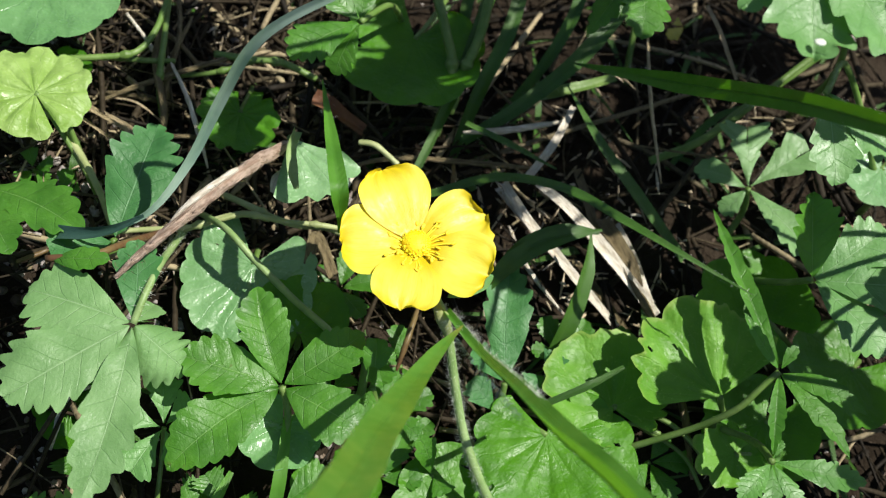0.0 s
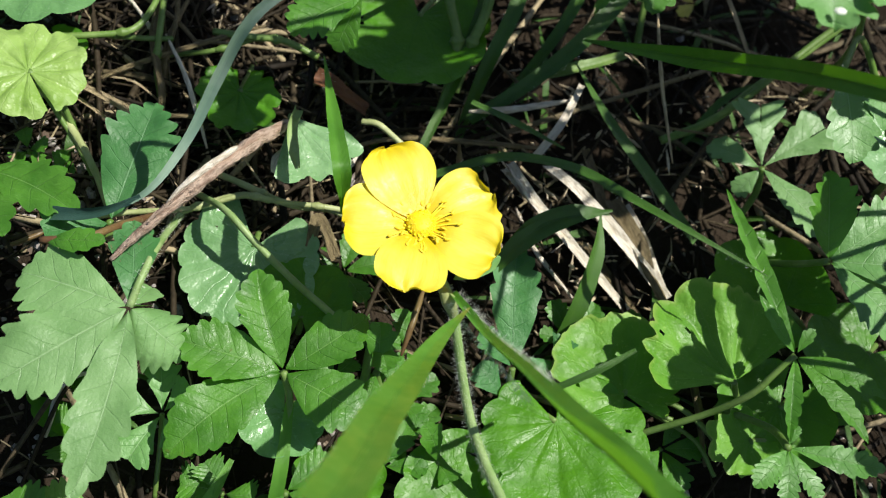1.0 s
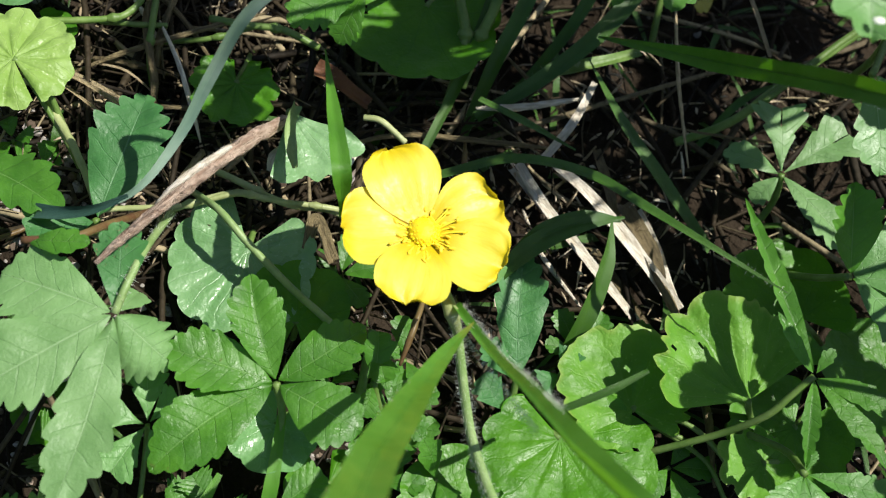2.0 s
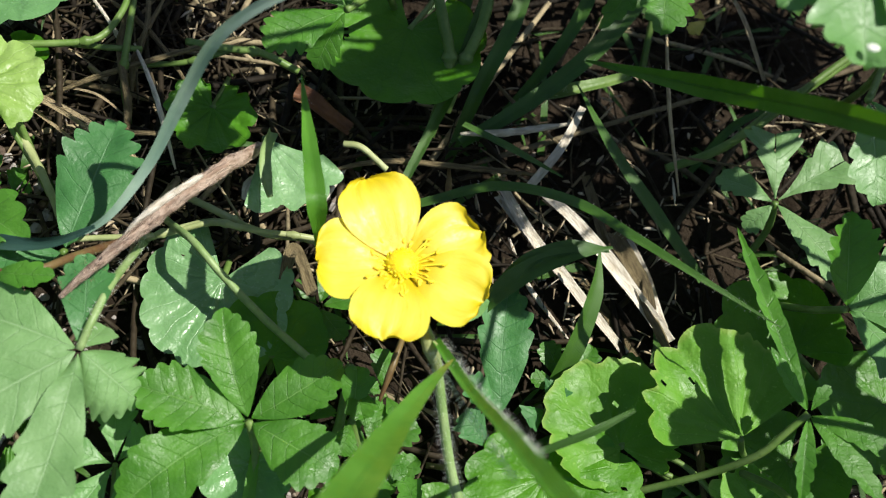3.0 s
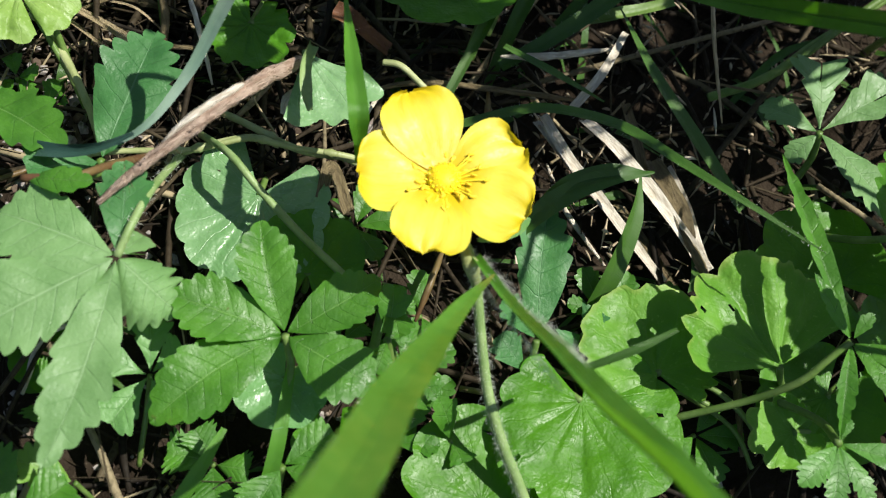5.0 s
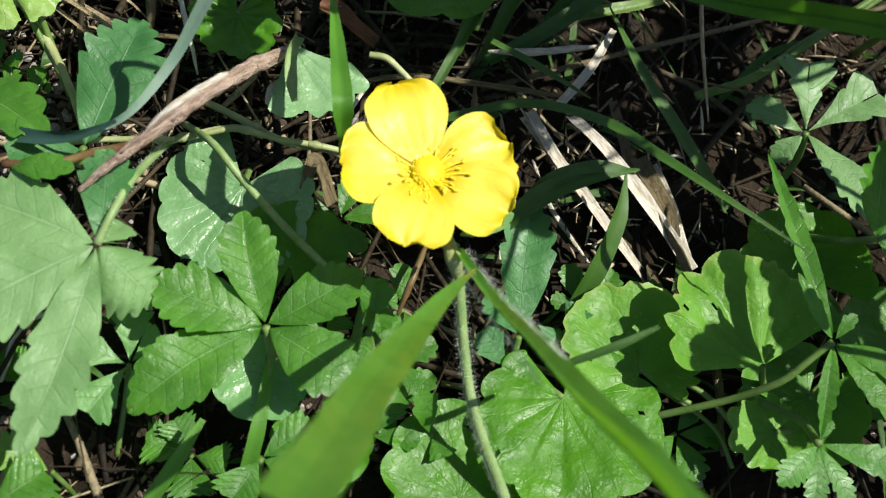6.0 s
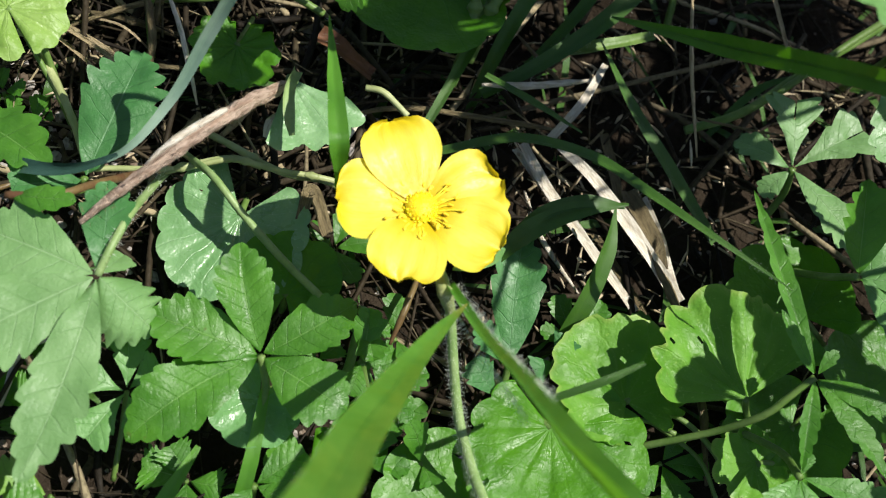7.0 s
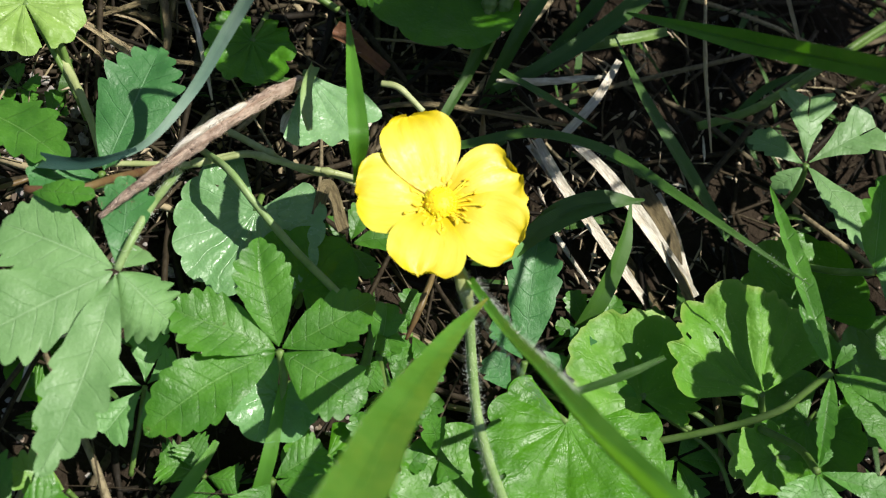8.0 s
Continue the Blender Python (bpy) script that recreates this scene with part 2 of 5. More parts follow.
M_DEAD = plain_material("dead_leaf", (0.08, 0.030, 0.012), (0.17, 0.075, 0.030), 200.0, 0.7, 0.0003)
# Most stalks near black: the shade between plants is put into their tone.
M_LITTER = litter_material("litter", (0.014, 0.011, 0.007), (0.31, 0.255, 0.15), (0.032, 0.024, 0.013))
M_CHIP = litter_material("straw_bits", (0.30, 0.24, 0.15), (0.66, 0.58, 0.44), (0.44, 0.36, 0.24))
M_CRUMB = litter_material("crumbs", (0.05, 0.036, 0.025), (0.20, 0.15, 0.11), (0.36, 0.33, 0.30))
M_HAIR = Nodes("white_hairs").surface((0.86, 0.88, 0.80), 0.45, None, 0.5, (0.88, 0.9, 0.82), 0.4)
M_STEM = plain_material("hairy_stem", (0.15, 0.25, 0.07), (0.27, 0.37, 0.15), 240.0, 0.5, 0.0001)


def petal_material():
    n = Nodes("petal_yellow")
    u, v = n.uv()
    ray = n.noise(9.0, 2.0, 0.5, coords=n.tc.outputs["UV"], stretch=(0.35, 3.2, 1))
    base = n.mix(n.band(u, 0.12, 0.5), (0.66, 0.47, 0.008), (0.76, 0.67, 0.075))
    base = n.mix(n.band(n.math("ADD", u, n.math("MULTIPLY", n.noise(160.0, 2.0), 0.3)), 0.88, 1.14), base, (0.68, 0.53, 0.012))
    col = n.mix(n.band(ray, 0.45, 0.75, 0.0, 0.55), base, (0.70, 0.53, 0.010))
    col = n.mix(n.band(n.noise(230.0, 2.0), 0.45, 0.7, 0.0, 0.5), col, (0.73, 0.58, 0.016))
    f = n.noise(1500.0, 2.0)
    return n.surface(col, n.band(f, 0.3, 0.7, 0.36, 0.5), n.bump(n.math("ADD", ray, f), 0.00004, 0.6), 0.3, (0.72, 0.60, 0.010), 0.35)


M_PETAL = petal_material()


def bright_yellow(name, low, high, sss=1.0):
    n = Nodes(name)
    col = n.mix(n.band(n.noise(1200.0, 2.0), 0.3, 0.7), low, high)
    mat = n.surface(col, 0.55, None, 0.0, None, 0.3, sss)
    for node in n.t.nodes:
        if node.type == "BSDF_PRINCIPLED":
            node.inputs["Subsurface Radius"].default_value = (1.0, 0.85, 0.15)
    return mat


M_ANTHER = bright_yellow("anther", (0.78, 0.54, 0.02), (0.88, 0.66, 0.04), 0.0)
M_FILAMENT = bright_yellow("filament", (0.80, 0.68, 0.03), (0.86, 0.74, 0.05), 0.0)
M_DOME = bright_yellow("carpels", (0.86, 0.60, 0.012), (0.90, 0.70, 0.02))


def soil_material():
    n = Nodes("soil")
    a, b = n.noise(90.0, 6.0), n.noise(700.0, 4.0)
    # Both browns lowered to carry the deep shade under the plants.
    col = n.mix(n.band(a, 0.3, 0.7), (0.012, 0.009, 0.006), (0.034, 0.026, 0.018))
    col = n.mix(n.band(b, 0.64, 0.74, 0.0, 0.4), col, (0.12, 0.095, 0.07))
    return n.surface(col, n.band(b, 0.3, 0.7, 0.8, 0.98), n.bump(n.math("ADD", a, b), 0.0015, 0.9), spec=0.03)


M_SOIL = soil_material()

# ---- mesh helpers (lengths in millimetres) ----
MM = 0.001


def mesh(name, verts, faces, material, uvs=None, smooth=True):
    me = bpy.data.meshes.new(name)
    me.from_pydata([(x * MM, y * MM, z * MM) for x, y, z in verts], [], faces)
    if uvs:
        layer = me.uv_layers.new(name="UVMap")
        flat = np.array([uvs[l.vertex_index] for l in me.loops], dtype=np.float32)
        layer.data.foreach_set("uv", flat.ravel())
    if smooth:
        me.polygons.foreach_set("use_smooth", [True] * len(me.polygons))
    me.materials.append(material)
    return me


def thing(name, at, label, category, group="", kind=""):
    """An empty at a thing's base; its parts are built round it."""
    ob = new(name)
    ob.location = Vector(at) * MM
    ob.empty_display_size = 0.005
    return tagged(ob, label, category, group, kind)


def part(name, data, parent, label="", kind=""):
    """One mesh object under a thing. The mesh is in world millimetres."""
    ob = new(name, data)
    top = parent
    where = Vector((0, 0, 0))
    while top is not None:
        where += top.location
        top = top.parent
    data.transform(Matrix.Translation(-where))
    ob.parent = parent
    return tagged(ob, label, "", "", kind)


def spline(points, n):
    """Catmull-Rom through the points, n + 1 samples."""
    p = [Vector(q) for q in points]
    p = [2 * p[0] - p[1]] + p + [2 * p[-1] - p[-2]]
    out, m = [], len(p) - 3
    for k in range(n + 1):
        s = k / n * m
        i = min(int(s), m - 1)
        f = s - i
        a, b, c, d = p[i : i + 4]
        out.append(0.5 * (2 * b + (c - a) * f + (2 * a - 5 * b + 4 * c - d) * f * f + (3 * b - a - 3 * c + d) * f**3))
    return out


def lerp_list(values, s):
    x = s * (len(values) - 1)
    i = min(int(x), len(values) - 2)
    return values[i] + (values[i + 1] - values[i]) * (x - i)


def grid_faces(rows, cols, start=0):
    return [(start + r * cols + c, start + r * cols + c + 1, start + (r + 1) * cols + c + 1, start + (r + 1) * cols + c)
            for r in range(rows - 1) for c in range(cols - 1)]


def tube_data(points, radii, sides=8, n=24, rough=0.0, seed=0):
    """Verts and faces of a tapered tube along a curve, closed at both ends."""
    c = spline(points, n)
    verts, faces = [], []
    side = None
    for k, p in enumerate(c):
        along = (c[min(k + 1, n)] - c[max(k - 1, 0)]).normalized()
        if side is None:
            side = along.orthogonal().normalized()
        side = (side - along * side.dot(along)).normalized()
        up = along.cross(side)
        r = lerp_list(radii, k / n)
        for j in range(sides):
            a = 2 * math.pi * j / sides
            q = r * (1 + rough * noise.noise((p.x * 0.6 + seed, 3.1 * math.cos(a), p.y * 0.6 + 3.1 * math.sin(a))))
            verts.append(p + (side * math.cos(a) + up * math.sin(a)) * q)
    for k in range(n):
        for j in range(sides):
            faces.append((k * sides + j, k * sides + (j + 1) % sides, (k + 1) * sides + (j + 1) % sides, (k + 1) * sides + j))
    faces.append(tuple(reversed(range(sides))))
    faces.append(tuple(n * sides + j for j in range(sides)))
    return verts, faces


def tube_uvs(points, sides, n):
    c = spline(points, n)
    run, out = 0.0, []
    for k, p in enumerate(c):
        run += (p - c[k - 1]).length if k else 0.0
        out += [(run, abs(2 * j / sides - 1)) for j in range(sides)]
    return out


def tube(name, points, radii, material, sides=8, n=24, rough=0.0, seed=0):
    return mesh(name, *tube_data(points, radii, sides, n, rough, seed), material, tube_uvs(points, sides, n))


def hairs(name, points, radius, count, length, seed=0, lean=0.3, wide=0.026, material=None, edge=None):
    """Fine stiff hairs that stand off a stalk."""
    rnd = random.Random(seed)
    c = spline(points, 60)
    verts, faces = [], []
    for _ in range(count):
        k = rnd.randrange(1, 60)
        along = (c[k + 1] - c[k - 1]).normalized()
        p = c[k].lerp(c[k + 1 if k < 59 else k], rnd.random())
        out = Vector((rnd.gauss(0, 1), rnd.gauss(0, 1), rnd.gauss(0, 1)))
        if edge:
            flank = along.cross(Vector(edge)).normalized()
            out = flank * rnd.choice((-1, 1)) + out * 0.25
        out = (out - along * out.dot(along)).normalized()
        r = radius if not isinstance(radius, (list, tuple)) else lerp_list(radius, k / 60)
        a = p + out * r * 0.9
        tip = a + (out + along * rnd.uniform(-lean, lean)).normalized() * length * rnd.uniform(0.5, 1.2)
        s = out.cross(along) * wide
        t = along * wide
        i = len(verts)
        verts += [a + s, a - s, tip, a + t, a - t]
        faces += [(i, i + 1, i + 2), (i + 3, i + 4, i + 2)]
    return mesh(name, verts, faces, material or M_HAIR, None, False)


def leaflet_mesh(base, tip, width, material, teeth=7, up=(0, 0, 1), bend=0.06, fold=0.12, wave=0.6, depth=0.32, seed=0, waist=1.25, droop=0.0, curl=0.0, plain=0.34, sweep=0.72, bite=0.0):
    """A toothed leaflet: wedge-shaped base with a plain edge, broadest past the middle (waist above 1), then blunt forward-leaning
    teeth; the side veins run forward into the teeth and the skin puffs up between them."""
    base, tip = Vector(base), Vector(tip)
    axis = tip - base
    length = axis.length
    axis.normalize()
    up = Vector(up)
    up = (up - axis * up.dot(axis)).normalized()
    side = axis.cross(up)
    per, half = 8, 6
    teeth = max(3, round(teeth * 0.85))
    rows = teeth * per + 1
    rnd = random.Random(seed * 13 + 5)
    jag = [[rnd.uniform(0.7, 1.25) for _ in range(teeth + 1)] for _ in range(2)]
    lag = [0.0, rnd.uniform(-0.3, 0.3)]
    skew = rnd.uniform(-0.09, 0.09)
    uneven = [1.0 + rnd.uniform(-0.08, 0.08), 1.0 + rnd.uniform(-0.08, 0.08)]
    widest = 0.5 * width
    verts, uvs = [], []
    for r in range(rows):
        s = r / (rows - 1)
        w = widest * (0.03 + 0.97 * math.sin(math.pi * s ** (waist * 0.80)) ** 0.95)
        if r == rows - 1:
            w = 0.03 * width
        mid = base + axis * (s * length) + up * (bend * length * 4 * s * (1 - s) - droop * length * s * s)
        mid += side * (skew * length * s * (1 - s) * 2)
        grow = min(1.0, max(0.0, (s - plain + 0.1) / 0.2))
        for k in range(-half, half + 1):
            v = k / half
            av = abs(v)
            c = s * teeth + lag[k > 0]
            f = c - math.floor(c)
            hook = math.sin(0.5 * math.pi * f / 0.7) ** 0.8 if f < 0.7 else ((1 - f) / 0.3) ** 0.9
            saw = (hook - 0.55) * jag[k > 0][min(teeth, max(0, int(c)))]
            tooth = grow * depth * (0.30 * widest + 0.70 * w) * saw * av**3
            out = (w * av * uneven[k > 0] + tooth) * (1 if v > 0 else -1)
            ahead = sweep * w * av**1.15 + 0.5 * tooth
            ripple = 0.3 * wave * math.sin(math.pi * ((c + 0.3) % 1.0)) ** 0.7 * av * (1.25 - av) * min(1.0, w / 3.0)
            q = mid + side * out + axis * (ahead - bite * length * (1 - av**2) * s**4)
            nz = noise.noise((q.x * 0.2 + seed * 7.3, q.y * 0.2, q.z * 0.2 + seed)) * 0.13 * width * av
            lift = fold * av * w + ripple + nz - curl * w * av**3
            verts.append(q + up * lift)
            uvs.append((c - 0.7, v))
    return mesh("leaflet", verts, grid_faces(rows, 2 * half + 1), material, uvs)


def blade_mesh(points, widths, material, up=(0, 0, 1), fold=0.25, n=44, twist=(0.0, 0.0), half=3, wavy=0.0, seed=0):
    """A grass blade: a folded ribbon along a curve."""
    c = spline(points, n)
    verts, uvs = [], []
    run = 0.0
    for k, p in enumerate(c):
        along = (c[min(k + 1, n)] - c[max(k - 1, 0)]).normalized()
        if k:
            run += (p - c[k - 1]).length
        u = Vector(up)
        u = (u - along * u.dot(along)).normalized()
        s = k / n
        u.rotate(Matrix.Rotation(radians(twist[0] + (twist[1] - twist[0]) * s), 3, along))
        side = along.cross(u)
        w = 0.5 * lerp_list(widths, s)
        for j in range(-half, half + 1):
            v = j / half
            z = fold * abs(v) * w + wavy * w * noise.noise((run * 0.15, v * 1.5, seed))
            verts.append(p + side * (v * w) + u * z)
            uvs.append((run, v))
    return mesh("blade", verts, grid_faces(n + 1, 2 * half + 1), material, uvs)


def round_leaf_mesh(centre, tip, radius, material, normal=(0, 0, 1), lobes=9, depth=0.08, gap=40.0, cup=0.12, crumple=0.8, seed=0, back=0.6, holes=(), ragged=0.0):
    """A rounded leaf that fans from its stalk: scalloped edge, a notch at the stalk, quilted and wavy. gap: degrees of the notch."""
    centre = Vector(centre)
    up = Vector(normal).normalized()
    fwd = Vector(tip) - centre
    fwd = (fwd - up * fwd.dot(up)).normalized()
    side = fwd.cross(up)
    per, rings = 10, 15
    cols = lobes * per + 1
    verts, uvs = [], []
    for r in range(rings):
        s = r / (rings - 1)
        for k in range(cols):
            a = k / (cols - 1)
            th = radians((a - 0.5) * (360 - gap))
            lobe = abs(math.sin(math.pi * a * lobes)) ** 0.7
            edge = 1 - depth * (1 - lobe) + 0.07 * noise.noise((2.2 * math.cos(th) + seed, 2.2 * math.sin(th), 1.7))
            edge *= back + (1 - back) * math.cos(th / 2) ** 2
            edge -= ragged * max(0.0, noise.noise((5 * math.cos(th), 5 * math.sin(th), seed + 4.0)))
            rho = radius * s * (1 + (edge - 1) * s**1.5)
            x, y = rho * math.cos(th), rho * math.sin(th)
            z = cup * radius * s * s
            z += crumple * 0.9 * noise.noise((x * 0.13 + seed, y * 0.13, 0.0)) * s
            z += crumple * 0.28 * (lobe - 0.6) * s * (1.2 - s) * 2.0
            z += crumple * 0.25 * noise.noise((x * 0.5, y * 0.5, seed)) * s
            verts.append(centre + fwd * x + side * y + up * z)
            uvs.append((a * lobes, s))
    faces = []
    for r in range(rings - 1):
        for k in range(cols - 1):
            hole = any(abs(r - hr) + abs(k - hk) <= hs for hr, hk, hs in holes)
            if not hole:
                faces.append((r * cols + k, r * cols + k + 1, (r + 1) * cols + k + 1, (r + 1) * cols + k))
    return mesh("leaf_blade", verts, faces, material, uvs)


def fan_leaf(hub, leaflets, material, label, stalk=None, stalk_radius=0.55, stalk_material=None, teeth=7, seed=0, category="leaf", group="cinquefoil leaves", hairy=0, **more):
    """A hand-shaped leaf: toothed leaflets (tip, width) round one hub, and its stalk."""
    t = thing("cinquefoil_leaf", hub if not stalk else stalk[-1], label, category, group)
    for i, (tip, width, *over) in enumerate(leaflets):
        opts = dict(more)
        opts.update(over[0] if over else {})
        way = (Vector(tip) - Vector(hub)).normalized()
        part("leaflet", leaflet_mesh(Vector(hub) + way * 0.5, tip, width, opts.pop("material", material), opts.pop("teeth", teeth), seed=seed * 5 + i, **opts), t)
    if stalk:
        pts = [hub] + list(stalk)
        part("leaf_stalk", tube("leaf_stalk", pts, [stalk_radius, stalk_radius, stalk_radius * 1.15], stalk_material or M_STALK), t)
        if hairy:
            part("hairs", hairs("hairs", pts, stalk_radius, hairy, 0.9, seed), t, "", "stuff")
    return t


def round_leaf(centre, tip, radius, material, label, stalk=None, stalk_radius=0.5, group="rounded leaves", **more):
    t = thing("rounded_leaf", centre if not stalk else stalk[-1], label, "leaf", group)
    part("leaf_blade", round_leaf_mesh(centre, tip, radius, material, **more), t)
    if stalk:
        part("leaf_stalk", tube("leaf_stalk", [centre] + list(stalk), [stalk_radius, stalk_radius, stalk_radius], M_STALK), t)
    return t


def grass(points, widths, material, label, hairy=0, hair=0.8, seed=0, **more):
    t = thing("grass_blade", points[0], label, "grass blade", "grass blades")
    part("blade", blade_mesh(points, widths, material, **more), t)
    if max(widths) > 2.5:
        part("midrib", tube("midrib", [(x, y, z - 0.12) for x, y, z in points], [max(0.05, w * 0.035) for w in widths], material, 6, 40), t)
    if hairy:
        part("hairs", hairs("hairs", points, [w * 0.5 for w in widths], hairy, hair, seed, 0.3, 0.012, None, more.get("up", (0, 0, 1))), t, "fine white hairs", "stuff")
    return t


def straw(points, radius, material, label, flat=False, width=2.0, seed=0, name="straw", **more):
    t = thing(name, points[0], label, "straw", "dry stalks")
    if flat:
        part("blade", blade_mesh(points, [width, width * 1.1, width * 0.8], material, fold=0.5, wavy=0.5, seed=seed, **more), t)
    else:
        part("stalk", tube("stalk", points, [radius * 0.45, radius, radius * 1.05, radius * 0.95, radius * 0.4], material, 7, 24, 0.35, seed), t)
    return t


def runner(points, radius, material, label, nodes=(), seed=0):
    """A creeping stalk with thickened joints."""
    t = thing("runner_stem", points[0], label, "stem", "creeping stems")
    part("stalk", tube("stalk", points, [radius, radius, radius], material, 8, 30, 0.12, seed), t)
    c = spline(points, 40)
    for s in nodes:
        k = int(s * 40)
        way = (c[min(40, k + 1)] - c[k - 1]).normalized()
        part("joint", tube("joint", [c[k] - way * 1.1, c[k], c[k] + way * 1.1], [radius * 0.9, radius * 1.55, radius * 0.9], material, 8, 8), t)
    return t

# ---- the ground ----


def ground_height(x, y):
    near = math.exp(-((x - 5) ** 2 + (y - 10) ** 2) / (160.0**2))
    h = 1.6 * noise.noise((x * 0.05, y * 0.05, 0.3)) + 0.9 * noise.noise((x * 0.16, y * 0.16, 2.0)) + 0.45 * noise.noise((x * 0.5, y * 0.5, 5.0))
    far = 12.0 * noise.noise((x * 0.0012, y * 0.0012, 9.0)) * (1 - near)
    left = min(1.0, max(0.0, (-15 - x) / 35)) * near
    return h - 5.5 + far + 5.5 * left


def ground():
    """One sheet, fine under the plants and coarser towards the horizon."""
    steps = [0.0]
    d = 1.1
    while steps[-1] < 4.0e6:
        if steps[-1] > 85:
            d *= 1.28
        steps.append(steps[-1] + d)
    line = [-s for s in reversed(steps[1:])] + steps
    verts = [(x + 5, y + 10, ground_height(x + 5, y + 10)) for y in line for x in line]
    return tagged(new("ground", mesh("ground", verts, grid_faces(len(line), len(line)), M_SOIL)), "crumbly brown soil, toned dark for the shade under the plants", "ground", "", "structure")


ground()

# ---- the flower ----
CENTRE = (0.2, 0.0, 29.2)


def petal_mesh(base, tip, width, up, seed=0, notch=0.07, lean=0.0, frill=0.05):
    """A broad fan-shaped petal with a narrow claw, a slightly notched and uneven end, and shallow creases. lean: where the notch sits."""
    base, tip, up = Vector(base), Vector(tip), Vector(up)
    axis = tip - base
    length = axis.length
    axis.normalize()
    up = (up - axis * up.dot(axis)).normalized()
    side = axis.cross(up)
    rows, half = 30, 14
    verts, uvs = [], []
    for r in range(rows):
        s = r / (rows - 1)
        s = 0.2 * s + 0.8 * math.sin(0.5 * math.pi * s)
        if s < 0.62:
            w = 0.13 + 0.87 * math.sin(0.5 * math.pi * s / 0.62) ** 0.92
        else:
            w = max(0.0, 1 - ((s - 0.62) / 0.38) ** 2.9) ** 0.5
        w = 0.5 * width * max(w, 0.10)
        for k in range(-half, half + 1):
            v = k / half
            x = v * w
            cut = math.exp(-(((x / (0.5 * width) - lean) / 0.2) ** 2))
            along = length * s * (1 - notch * cut * s**5)
            along += length * frill * (noise.noise((x * 0.45, seed, 0.5)) + 0.5 * noise.noise((x * 1.3, seed, 3.5))) * s**3
            z = 0.9 * s * (1 - s) * 2 - 0.35 * s * s + 0.8 * (v * v) * s + 0.8 * noise.noise((x * 0.25 + seed * 3, along * 0.22, seed)) * s
            z += 0.05 * math.sin(v * 17 + seed) * s * (1 - 0.5 * s) + 0.6 * noise.noise((v * 2.6, s * 1.5, seed + 9)) * s**3
            verts.append(base + axis * along + side * x + up * z)
            uvs.append((s, v))
    return mesh("petal", verts, grid_faces(rows, 2 * half + 1), M_PETAL, uvs)


def ball_mesh(name, centre, size, material, axis=(0, 0, 1), seg=8, rings=6):
    q = Vector((0, 0, 1)).rotation_difference(Vector(axis))
    verts, faces = [], []
    for r in range(rings + 1):
        a = math.pi * r / rings
        for k in range(seg):
            b = 2 * math.pi * k / seg
            p = Vector((size[0] * math.sin(a) * math.cos(b), size[1] * math.sin(a) * math.sin(b), size[2] * math.cos(a)))
            verts.append(Vector(centre) + q @ p)
    for r in range(rings):
        for k in range(seg):
            faces.append((r * seg + k, (r + 1) * seg + k, (r + 1) * seg + (k + 1) % seg, r * seg + (k + 1) % seg))
    return mesh(name, verts, faces, material)


